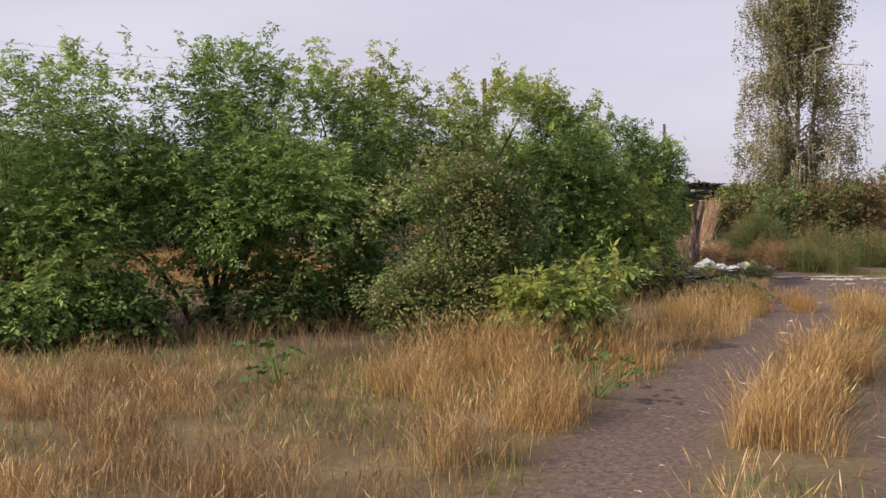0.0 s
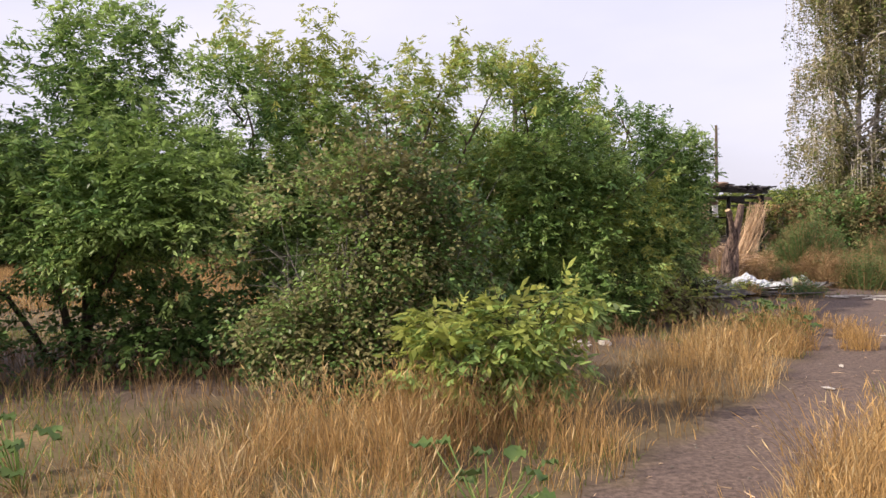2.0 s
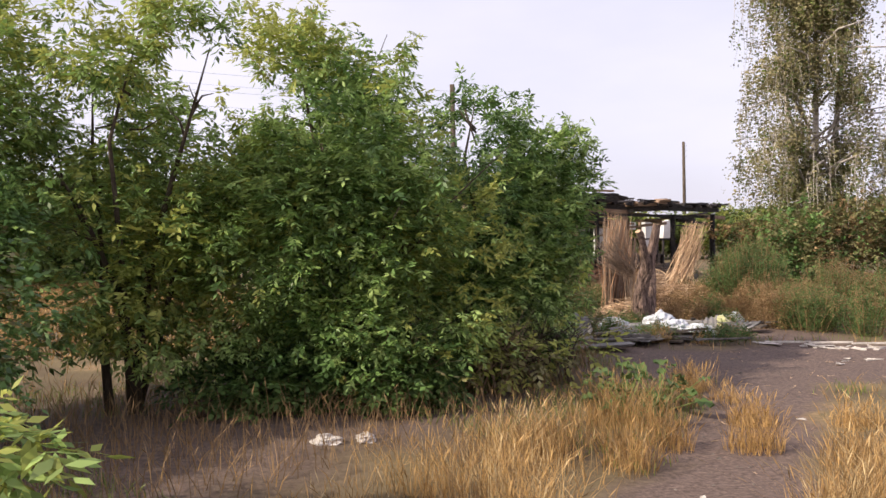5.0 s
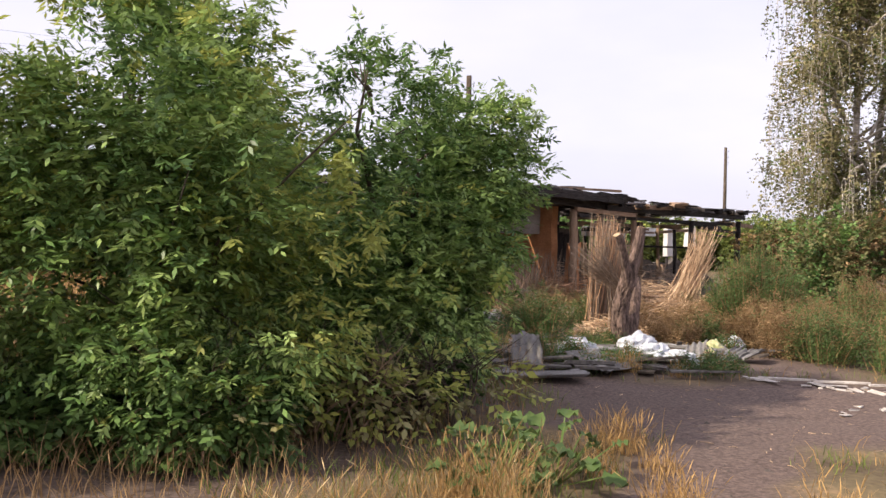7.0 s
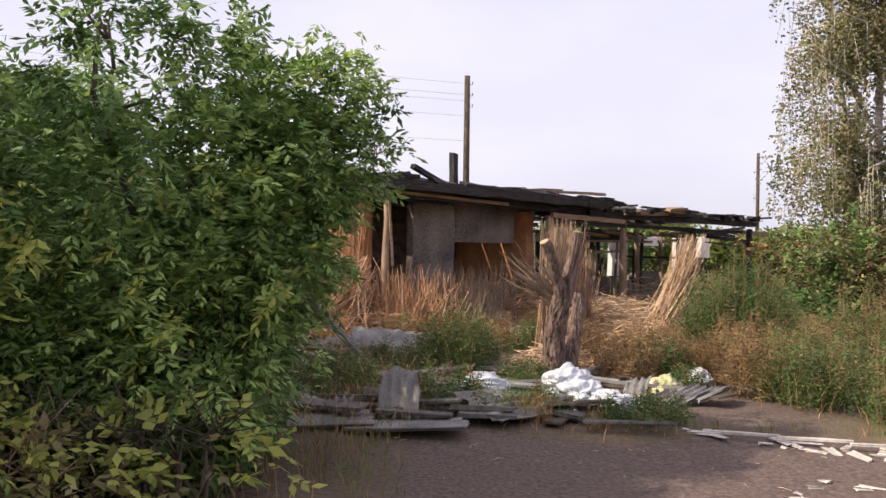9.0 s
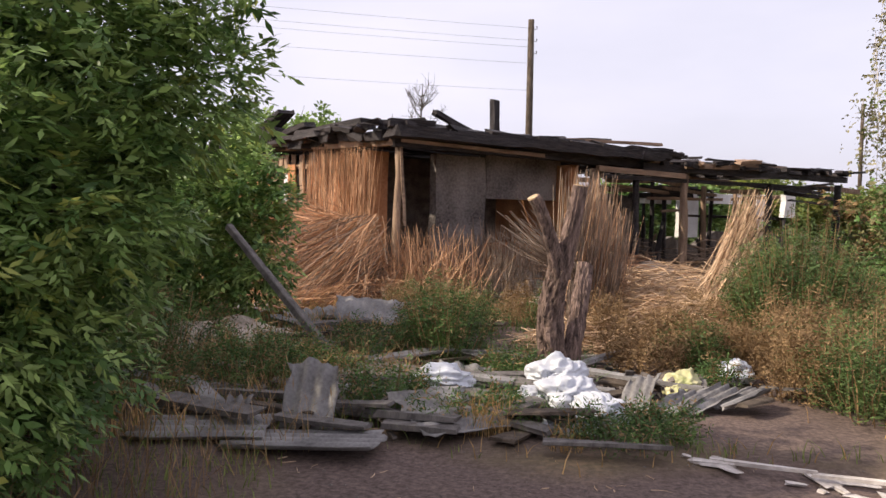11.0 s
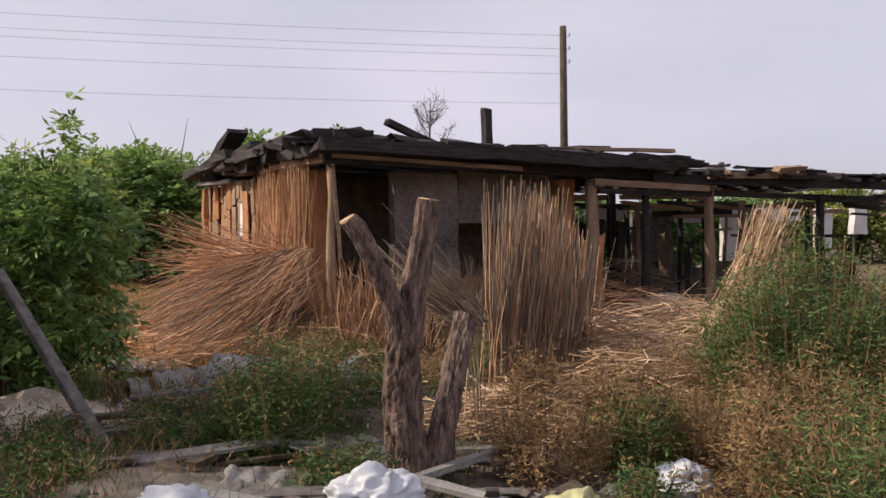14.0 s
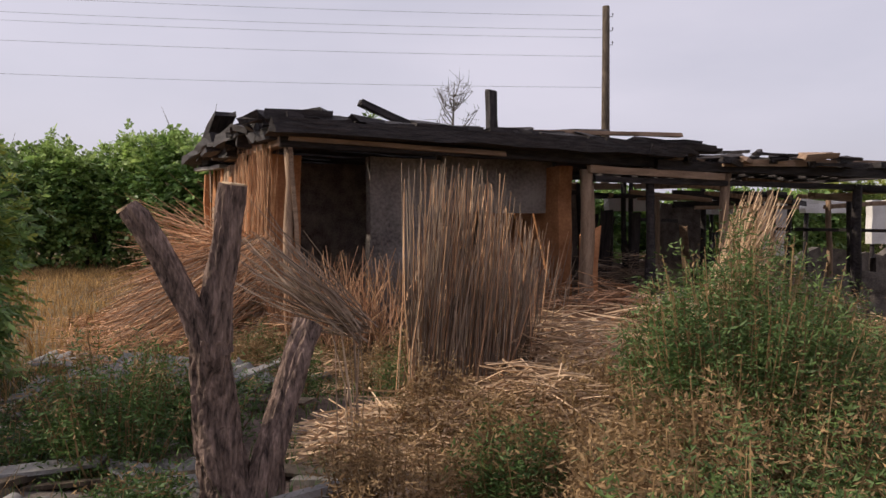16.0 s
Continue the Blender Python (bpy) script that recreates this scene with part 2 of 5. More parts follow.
def lobes_points(lobes, count, rng, shell=0.55, keep_above=0.05):
    """Points and outward directions within lumpy lobes (x, y, z, rx, ry, rz), densest near their skins."""
    lobes = np.array(lobes, dtype=float)
    weight = lobes[:, 3] * lobes[:, 4] + lobes[:, 3] * lobes[:, 5]
    pick = rng.choice(len(lobes), count, p=weight / weight.sum())
    d = unit(rng.normal(0, 1, (count, 3)))
    lump = 1 + 0.16 * np.sin(d[:, 0] * 7 + pick * 1.3) * np.sin(d[:, 1] * 6 + pick * 2.1) + 0.13 * np.sin(d[:, 2] * 9 + pick + d[:, 0] * 5)
    r = (1 - shell * rng.random(count) ** 1.6) * lump
    p = lobes[pick, :3] + d * lobes[pick, 3:] * r[:, None]
    # gaps: drop the points that fall in hollows
    h = np.sin(p[:, 0] * 3.1 + 1.7 * np.sin(p[:, 2] * 2.2)) + np.sin(p[:, 1] * 2.9 + 1.3 * np.sin(p[:, 0] * 2.0)) + np.sin(p[:, 2] * 3.7)
    ok = (h > -1.35 + rng.normal(0, 0.25, count)) & (p[:, 2] > keep_above)
    return p[ok], unit(d[ok] * np.array([1, 1, 0.6]) + np.array([0, 0, 0.25]))


def bush(name, at, lobes, count, mats, shares, label, category="shrub", leaf=0.11, n_leaf=7, width=0.175, stems=6, stem_r=0.035, bark=BARK_DARK, seed=1, droop=0.5, shell=0.55, shoots=0, group="", lean=0.0):
    """A shrub or tree: stems that fork to every lobe, and a crown of compound leaves. Lobes are relative to at."""
    rng = np.random.default_rng(seed)
    root = empty(name, pose(*at), label, category, group)
    items = []
    for i, lb in enumerate(lobes):
        for j in range(max(1, stems // len(lobes))):
            bx, by = rng.normal(0, 0.18, 2)
            top = np.array(lb[:3]) + rng.normal(0, 0.25, 3) * np.array(lb[3:]) + np.array([0, 0, lb[5] * 0.45])
            mid = np.array([bx + (top[0] - bx) * 0.35, by + (top[1] - by) * 0.35, max(0.3, top[2] * 0.5)]) + rng.normal(0, 0.08, 3)
            items.append(([(bx, by, -0.15), tuple((mid + np.array([bx, by, 0])) / 2 + rng.normal(0, 0.03, 3)), tuple(mid), tuple((mid + top) / 2 + rng.normal(0, 0.08, 3)), tuple(top)], [stem_r * 1.25, stem_r, stem_r * 0.8, stem_r * 0.5, stem_r * 0.15], 6, 0.3))
            for _ in range(4):
                f = rng.uniform(0.3, 0.9)
                s = mid + (top - mid) * f
                e = s + rng.normal(0, 0.45, 3) * np.array(lb[3:]) + np.array([0, 0, 0.2])
                items.append(([tuple(s), tuple((s + e) / 2 + rng.normal(0, 0.04, 3)), tuple(e)], [stem_r * 0.4, stem_r * 0.25, stem_r * 0.08], 4, 0))
    st = part("trunk" if category == "tree" else "stem", tubes_mesh("stem", items, bark), root)
    if category != "tree":
        tagged(st, kind="stuff")
    count = int(count * 1.2)
    p, o = lobes_points(lobes, count, rng, shell)
    p2, o2 = lobes_points(lobes, int(count * 0.3), rng, 1.0)
    p, o = np.concatenate([p, p2]), np.concatenate([o, o2])
    if shoots:
        # upright young shoots that break the outline
        lb = np.array(lobes)
        pick = rng.integers(0, len(lb), shoots)
        d = unit(rng.normal(0, 1, (shoots, 3)) * np.array([1, 1, 0.4]) + np.array([0, 0, 0.9]))
        s0 = lb[pick, :3] + d * lb[pick, 3:] * 0.92
        f = rng.random((shoots, 14, 1))
        ln = rng.uniform(0.25, 0.75, (shoots, 1, 1))
        dirs = unit(d * 0.5 + np.array([0, 0, 0.9]) + rng.normal(0, 0.2, (shoots, 3)))
        q = (s0[:, None, :] + dirs[:, None, :] * f * ln).reshape(-1, 3)
        p = np.concatenate([p, q])
        o = np.concatenate([o, unit(rng.normal(0, 1, q.shape) + np.array([0, 0, 0.3]))])
    v = leaflets(p, o, n_leaf, leaf, width, rng, droop)
    n = len(p)
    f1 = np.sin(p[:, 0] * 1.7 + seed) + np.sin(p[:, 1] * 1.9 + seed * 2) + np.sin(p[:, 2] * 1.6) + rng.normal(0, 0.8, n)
    # height weight paints crown light and shade: first colours low, last colours on top
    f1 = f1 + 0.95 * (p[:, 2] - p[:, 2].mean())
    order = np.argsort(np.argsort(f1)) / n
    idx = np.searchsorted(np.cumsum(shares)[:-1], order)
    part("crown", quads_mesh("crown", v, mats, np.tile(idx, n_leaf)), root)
    return root


def blades(points, height, width, rng, lean=0.25, heads=0.0):
    """Grass blades: two stacked quads each, with seed heads on some."""
    n = len(points)
    h = height * rng.uniform(0.45, 1.15, (n, 1))
    a = rng.uniform(0, 2 * math.pi, n)
    side = np.stack([np.cos(a), np.sin(a), np.zeros(n)], 1) * width
    bend = rng.normal(0, lean, (n, 3)) * h
    bend[:, 2] = 0
    up = np.array([0, 0, 1.0])
    m = points + up * h * 0.55 + bend * 0.35
    t = points + up * h * (1 - 0.12 * rng.random((n, 1))) + bend
    res = [np.stack([points - side, points + side, m + side * 0.8, m - side * 0.8], 1), np.stack([m - side * 0.8, m + side * 0.8, t + side * 0.12, t - side * 0.12], 1)]
    if heads:
        k = rng.random(n) < heads
        d = unit(t[k] - m[k])
        s = side[k] * 1.7
        b0, b1 = t[k] - d * 0.02, t[k] + d * 0.09
        c = (b0 + b1) / 2
        res.append(np.stack([b0, c + s, b1, c - s], 1))
    return np.concatenate(res)

# ---- ground ----
LANE = [(0.0, 2.0), (1.2, 4.5), (1.7, 5.7), (2.9, 7.6), (4.3, 9.3), (6.0, 12.0), (7.2, 14.5), (8.3, 17.0)]
HEDGE = [(-9.0, 8.6), (-4.2, 9.6), (-0.8, 10.0), (1.0, 10.6), (2.6, 11.2), (4.4, 13.6), (6.2, 16.4), (6.4, 18.0)]


def off_line(x, y, line):
    """Signed distance to a polyline, positive on its right."""
    x, y = np.asarray(x, float), np.asarray(y, float)
    best = np.full(x.shape, 1e9)
    sign = np.ones(x.shape)
    for (ax, ay), (bx, by) in zip(line, line[1:]):
        dx, dy = bx - ax, by - ay
        f = np.clip(((x - ax) * dx + (y - ay) * dy) / (dx * dx + dy * dy), 0, 1)
        d = np.hypot(x - ax - f * dx, y - ay - f * dy)
        s = np.where((x - ax) * dy - (y - ay) * dx > 0, 1.0, -1.0)
        sign = np.where(d < best, s, sign)
        best = np.minimum(best, d)
    return best * sign


def wavy(x, y, k=1.0):
    return (np.sin(x * 2.3 * k + 1.3 * np.sin(y * 1.7 * k)) + np.sin(y * 2.9 * k + 1.7 * np.sin(x * 1.3 * k)) + np.sin((x + y) * 4.7 * k) * 0.6) / 2.6


def bare(x, y):
    """How bare of grass the earth is, 0 to 1: the two worn lanes and the yard by the dump."""
    d = off_line(x, y, LANE) + 0.12 * wavy(x, y, 1.6) + 0.1 * wavy(x + 1, y, 4.3)
    lane = np.clip((0.62 - np.abs(d)) / 0.2, 0, 1)
    lane2 = np.clip((0.5 - np.abs(d - 1.75)) / 0.25, 0, 1) * 0.9
    w = 0.35 * wavy(x, y, 0.9)
    yard = np.clip((y - 15.2 + w) / 0.5, 0, 1) * np.clip((18.7 - y + w) / 0.4, 0, 1) * np.clip((x - 5.9 - w) / 0.5, 0, 1) * np.clip((15 - x) / 2, 0, 1)
    return np.maximum(np.maximum(lane, lane2), yard)


def earth(x, y):
    """Bare brown earth: the lanes and yard, the dump, and the shade under the hedge."""
    w = 0.4 * wavy(x, y, 0.8)
    dump = np.clip((np.minimum(x - 3.0, 10.8 - x) + w) / 0.8, 0, 1) * np.clip((np.minimum(y - 18.3, 25.0 - y) + w) / 0.8, 0, 1)
    under = np.clip((0.3 - off_line(x, y, HEDGE) + w) / 0.6, 0, 1) * np.clip((off_line(x, y, HEDGE) + 5) / 1.5, 0, 1) * (y < 20)
    weeds_floor = np.clip((np.minimum(x - 8, 18 - x) + w) / 1.0, 0, 1) * np.clip((np.minimum(y - 19, 27 - y) + w) / 1.0, 0, 1) * 0.7
    return np.maximum.reduce([bare(x, y), dump * 0.95, under * 0.9, weeds_floor])


def axis(lo, hi, step, far):
    core = list(np.arange(lo, hi + 1e-6, step))
    out, s = [], step
    a = hi
    while a < far:
        s *= 1.35
        a += s
        out.append(a)
    low, s, a = [], step, lo
    while a > -far:
        s *= 1.35
        a -= s
        low.append(a)
    return np.array(low[::-1] + core + out)


def ground_height(x, y):
    near = np.exp(-((np.hypot(np.asarray(x) - 5, np.asarray(y) - 14)) / 40) ** 2)
    return (0.025 * wavy(x, y, 0.5) + 0.012 * wavy(x, y, 2.2)) * near - 0.03 * bare(x, y) * near


gx, gy = axis(-8, 16, 0.2, 900), axis(-3, 31, 0.2, 900)
GX, GY = np.meshgrid(gx, gy)
GZ = ground_height(GX, GY)
nx, ny = len(gx), len(gy)
g_faces = [(j * nx + i, j * nx + i + 1, (j + 1) * nx + i + 1, (j + 1) * nx + i) for j in range(ny - 1) for i in range(nx - 1)]
GROUND = shade("dry_ground", (0.075, 0.048, 0.032), (0.26, 0.175, 0.095), 0.95, 0.9, 22, 0.9, third=(0.15, 0.115, 0.06))
nt = GROUND.node_tree
g_bsdf = nt.nodes["Principled BSDF"]
g_old = g_bsdf.inputs["Base Color"].links[0].from_socket
g_at = nt.nodes.new("ShaderNodeAttribute")
g_at.attribute_name = "bare"
g_n = nt.nodes.new("ShaderNodeTexNoise")
g_n.inputs["Scale"].default_value, g_n.inputs["Detail"].default_value = 26, 8
g_n.inputs["Roughness"].default_value = 0.75
g_tc = nt.nodes.new("ShaderNodeTexCoord")
nt.links.new(g_tc.outputs["Object"], g_n.inputs["Vector"])
g_r = nt.nodes.new("ShaderNodeValToRGB")
g_r.color_ramp.elements[0].position, g_r.color_ramp.elements[1].position = 0.36, 0.72
g_r.color_ramp.elements[0].color, g_r.color_ramp.elements[1].color = (0.058, 0.041, 0.036, 1), (0.225, 0.16, 0.135, 1)
nt.links.new(g_n.outputs[0], g_r.inputs[0])
g_m = nt.nodes.new("ShaderNodeMixRGB")
nt.links.new(g_at.outputs["Fac"], g_m.inputs[0])
nt.links.new(g_old, g_m.inputs[1])
nt.links.new(g_r.outputs[0], g_m.inputs[2])
nt.links.new(g_m.outputs[0], g_bsdf.inputs["Base Color"])
g_me = mesh_of("ground", np.stack([GX.ravel(), GY.ravel(), GZ.ravel()], 1), g_faces, GROUND, True)
g_me.attributes.new("bare", "FLOAT", "POINT").data.foreach_set("value", earth(GX, GY).ravel().astype(np.float32))
tagged(new("ground", g_me), "dry earth with worn brown dirt tracks and yard", "ground", kind="structure")


def on_ground(p):
    p = np.asarray(p, float)
    return np.column_stack([p[:, 0], p[:, 1], ground_height(p[:, 0], p[:, 1]) - 0.01])


def scatter(n, x0, x1, y0, y1, keep, rng):
    x, y = rng.uniform(x0, x1, n), rng.uniform(y0, y1, n)
    k = rng.random(n) < keep(x, y)
    return on_ground(np.column_stack([x[k], y[k]]))


# ---- shed ----
SHED = pose(4.9, 26.4, 0, 0, 0, 43)
shed = empty("shed", SHED, "burnt-out clay shed with charred flat roof and open porch", "shed")


def post(x, y, z0, z1, r, mat=WOOD_WORN, name="post", lean=(0, 0), seed=0):
    n = 5
    pts = [(x + lean[0] * i / n + 0.015 * math.sin(i * 2 + seed), y + lean[1] * i / n, z0 + (z1 - z0) * i / n) for i in range(n + 1)]
    return part(name, tubes_mesh(name, [(pts, [r * (1.1 - 0.04 * i) for i in range(n + 1)], 8, 0.35)], mat), shed)


def bar(a, b, w, h, mat, name="beam", seed=0, roll=0, taper=0.0, wobble=0.012):
    L = (Vector(b) - Vector(a)).length
    return part(name, beam_mesh(name, (L, w, h), mat, wobble, max(3, int(L * 2)), taper, seed), shed, m=along(a, b, roll))


# front posts
for i, (x, z1, r, mat) in enumerate([(0.02, 2.62, 0.065, WOOD_WORN), (4.24, 2.36, 0.1, WOOD_WORN), (5.3, 2.3, 0.07, CHAR), (6.65, 2.42, 0.085, WOOD_WORN), (9.3, 2.25, 0.08, CHAR), (11.8, 2.3, 0.09, CHAR)]):
    post(x, 0, -0.1, z1, r, mat, seed=i)
# walls
def wall(x, y, lx, lz, mat, m=None, z=-0.05, thick=0.22, seed=1, name="wall", wob=0.05):
    base = pose(x, y, z) if m is None else m
    return part(name, slab(name, lx, thick, lz, mat, wob, max(2, int(lx * 2)), max(2, int(lz * 2)), seed), shed, m=base)


wall(1.35, 1.0, 1.1, 2.55, PLASTER, seed=1, name="plastered_wall")
wall(2.45, 1.0, 1.7, 0.95, CLAY, seed=2)
wall(2.45, 1.0, 1.8, 0.8, PLASTER, pose(2.45, 1.0, 1.75), seed=3, name="lintel_wall")
wall(0.0, 1.0, 0.38, 2.55, CLAY, seed=9)
wall(-0.2, 7.3, 4.6, 2.6, CLAY, seed=4)
wall(-0.1, 3.0, 4.4, 2.6, ASH, seed=10, name="partition_wall")
wall(4.15, 1.2, 3.4, 2.5, CLAY, pose(4.35, 0.6, -0.05, 0, 0, 90), seed=5)
wall(4.6, 4.9, 12.0, 0.9, ASH, seed=6, wob=0.35, name="burnt_wall")
wall(5.0, 3.9, 1.6, 2.3, ASH, pose(5.0, 3.9, -0.05, 0, 0, 8), seed=12, wob=0.3, name="burnt_wall")
wall(8.6, 4.3, 1.1, 2.1, ASH, pose(8.6, 4.35, -0.05), seed=13, wob=0.3, name="burnt_wall")
# roof
for i in range(13):
    y = -0.25 + i * 0.62
    bar((-0.25 + 0.1 * math.sin(i * 3), y, 2.74 + 0.03 * math.sin(i * 5)), (5.55 + 0.2 * math.sin(i * 7), y, 2.6 + 0.03 * math.cos(i * 4)), 0.5, 0.16, CHAR, "charred_board", i, wobble=0.05)
bar((-0.1, -0.02, 2.6), (5.6, 0.0, 2.5), 0.16, 0.16, CHAR, seed=21)
bar((0.0, -0.12, 2.62), (2.9, -0.14, 2.52), 0.05, 0.06, WOOD_LONG, seed=22)
bar((-0.02, 0.0, 2.62), (-0.05, 5.2, 2.75), 0.14, 0.16, WOOD_LONG, seed=23)
bar((5.3, -0.1, 2.45), (11.9, -0.1, 2.42), 0.16, 0.14, CHAR, seed=24)
bar((6.4, -0.22, 2.5), (8.6, -0.2, 2.56), 0.12, 0.1, WOOD_LONG, seed=25)
bar((4.2, -0.1, 2.36), (6.5, -0.12, 2.3), 0.1, 0.1, WOOD_LONG, seed=26)
bar((4.3, -0.1, 2.22), (11.6, 0.1, 2.2), 0.08, 0.08, CHAR, seed=27)
for i in range(9):
    x = 5.8 + i * 0.75
    bar((x, -0.3, 2.54 + 0.02 * math.sin(i * 4)), (x + 0.1 * math.sin(i * 5), 4.6, 2.5), 0.14, 0.1, CHAR, "rafter", 30 + i)
for i in range(9):
    y = 0.2 + i * 0.55
    bar((5.3, y, 2.6), (11.5 + 0.3 * math.sin(i * 4), y, 2.56), 0.34, 0.07, CHAR, "charred_board", 50 + i, wobble=0.04)

# left wall of the shed: frame, board patches
bar((-0.05, 7.5, 2.3), (-0.05, 7.5, -0.1), 0.13, 0.13, WOOD_WORN, "post", 61)
for i, v in enumerate((3.3, 4.1, 5.0, 5.8, 6.7)):
    bar((0.0, v, -0.1), (-0.02 + 0.06 * math.sin(i * 4), v + 0.05, 2.55), 0.09, 0.09, WOOD_WORN, "post", 62 + i)
wall(0.1, 3.1, 4.3, 2.5, CHAR, pose(0.16, 3.1, -0.05, 0, 0, 90), thick=0.1, seed=14, name="burnt_wall")
v, i = 3.15, 0
while v < 7.2:
    rr = random.Random(i)
    w = rr.uniform(0.16, 0.42)
    z, top = rr.choice((0.0, 0.1, 0.3)), 2.45 + 0.03 * v
    while z < top - 0.2:
        h = min(rr.uniform(0.35, 1.3), top - z)
        if rr.random() < 0.86:
            mat = rr.choice((WOOD_WORN, WOOD_WORN, CLAY, CLAY, WOOD_LONG, WHITEWASH if z > 1.5 else CLAY))
            part("board", slab("board", w, 0.022, h - 0.02, mat, 0.03, 3, 3, i * 7 + int(z * 10)), shed, m=pose(-0.1 - 0.006 * (i % 4), v + w, z, rr.uniform(-2, 2), rr.uniform(-2.5, 2.5), -90))
        z += h
    v += w + rr.choice((0.015, 0.03, 0.14))
    i += 1
for i, z in enumerate((1.05, 2.3)):
    bar((-0.06, 3.2, z), (-0.06, 7.4, z + 0.04 * math.sin(i)), 0.03, 0.09, WOOD_LONG, "lath", 80 + i)
bar((-0.4, 6.6, 2.6), (-0.12, 5.0, 2.58), 0.18, 0.06, SLATE, "eaves_board", 90, wobble=0.03)
# ragged charred edge of the roof
for i in range(30):
    rr = random.Random(500 + i)
    x = -0.3 + i * 0.2
    L = rr.uniform(0.35, 0.9)
    z = 2.79 - 0.025 * x + rr.uniform(-0.03, 0.07)
    bar((x, rr.uniform(-0.42, -0.15), z), (x + L, rr.uniform(-0.42, -0.1), z + rr.uniform(-0.04, 0.04)), rr.uniform(0.12, 0.3), rr.uniform(0.06, 0.14), CHAR, "charred_board", 520 + i, rr.uniform(-25, 25), 0.2, 0.04)
for i in range(22):
    rr = random.Random(560 + i)
    v = 0.1 + i * 0.36
    z = 2.8 + rr.uniform(-0.04, 0.1)
    bar((rr.uniform(-0.45, -0.15), v, z), (rr.uniform(-0.5, 0.0), v + rr.uniform(0.4, 0.9), z + rr.uniform(-0.08, 0.08)), rr.uniform(0.12, 0.3), rr.uniform(0.05, 0.13), CHAR, "charred_board", 590 + i, rr.uniform(-30, 30), 0.2, 0.04)
for i in range(24):
    rr = random.Random(620 + i)
    x = 5.5 + i * 0.28
    z = 2.58 + rr.uniform(-0.05, 0.06)
    bar((x, rr.uniform(-0.45, 0.1), z), (x + rr.uniform(0.3, 1.0), rr.uniform(-0.45, 0.1), z + rr.uniform(-0.05, 0.05)), rr.uniform(0.06, 0.2), rr.uniform(0.03, 0.09), CHAR if i % 4 else WOOD_LONG, "charred_board", 650 + i, rr.uniform(-25, 25), 0.2, 0.03)
# torn and jutting roof timbers
bar((-0.5, 6.9, 2.78), (-0.25, 4.2, 3.0), 0.4, 0.14, CHAR, "charred_board", 91, wobble=0.06)
bar((-0.35, 5.8, 2.75), (-0.2, 4.3, 3.42), 0.34, 0.12, CHAR, "charred_board", 92, wobble=0.05)
bar((-0.3, 5.0, 2.8), (-0.1, 3.3, 3.1), 0.28, 0.1, CHAR, "charred_board", 93, wobble=0.05)
bar((-0.3, 3.2, 2.86), (0.1, 1.2, 2.98), 0.45, 0.16, CHAR, "charred_board", 94, wobble=0.06)
bar((-0.2, 0.3, 2.88), (0.5, -0.1, 2.9), 0.4, 0.16, CHAR, "charred_board", 95, wobble=0.06)
bar((2.35, 0.9, 2.8), (1.15, 0.75, 3.22), 0.12, 0.09, CHAR, "charred_board", 96, wobble=0.03)
bar((4.35, 3.4, 2.6), (4.33, 3.4, 3.95), 0.17, 0.16, CHAR, "chimney_post", 97, wobble=0.05)
bar((3.3, -0.1, 2.84), (5.55, -0.35, 2.86), 0.14, 0.05, WOOD_LONG, "plank", 98)
bar((2.9, 0.2, 2.82), (4.6, 0.1, 2.9), 0.3, 0.07, POLE_GREY, "plank", 99, wobble=0.03)
bar((9.9, 3.6, 2.6), (10.9, 4.0, 3.15), 0.12, 0.1, CHAR, "charred_board", 100)
bar((10.2, 3.6, 2.75), (11.3, 3.9, 2.8), 0.2, 0.16, CHAR, "charred_board", 101)
bar((8.5, 0.2, 2.62), (10.6, 0.6, 2.68), 0.16, 0.05, WOOD_LONG, "plank", 102)
for i in range(14):
    rr = random.Random(200 + i)
    x, y = rr.uniform(0.2, 11), rr.uniform(0, 4)
    a = rr.uniform(0, 6.3)
    L = rr.uniform(0.5, 1.6)
    z = (2.87 - 0.02 * x) if x < 5.3 else 2.66
    bar((x, y, z), (x + L * math.cos(a), y + L * math.sin(a), z + rr.uniform(0, 0.06)), rr.uniform(0.08, 0.2), 0.05, CHAR if i % 3 else POLE_GREY, "roof_scrap", 210 + i, wobble=0.02)
# porch clutter: dark stakes, broken wall, laths
for i in range(16):
    rr = random.Random(300 + i)
    x, y = 4.9 + i * 0.43 + rr.uniform(-0.1, 0.1), rr.uniform(1.2, 4.2)
    post(x, y, -0.1, rr.uniform(2.1, 2.5), rr.uniform(0.035, 0.07), CHAR if i % 3 else WOOD_WORN, "stake", (rr.uniform(-0.12, 0.12), 0), i)
for i in range(7):
    rr = random.Random(330 + i)
    x, z = 5.0 + i * 0.9, rr.uniform(1.5, 2.2)
    bar((x, rr.uniform(1, 4), z), (x + rr.uniform(0.9, 1.6), rr.uniform(1, 4), z + rr.uniform(-0.1, 0.1)), 0.07, 0.06, WOOD_LONG if i % 2 else CHAR, "lath", 340 + i)
for i, (x, w, z0, z1) in enumerate([(6.2, 0.45, 2.1, 2.35), (7.3, 1.0, 1.85, 2.12), (9.8, 1.0, 1.8, 2.1), (11.2, 0.7, 0.9, 2.1), (12.4, 1.3, 1.85, 2.15), (14.4, 0.45, 1.15, 2.15), (15.7, 0.5, 1.5, 2.2)]):
    part("wall_remnant", slab("wall_remnant", w, 0.18, z1 - z0, WHITEWASH, 0.06, 4, 3, 20 + i), shed, m=pose(x, 4.2, z0))
    post(x + 0.1, 4.3, -0.1, z0 + 0.02, 0.05, CHAR, "stake", seed=i)
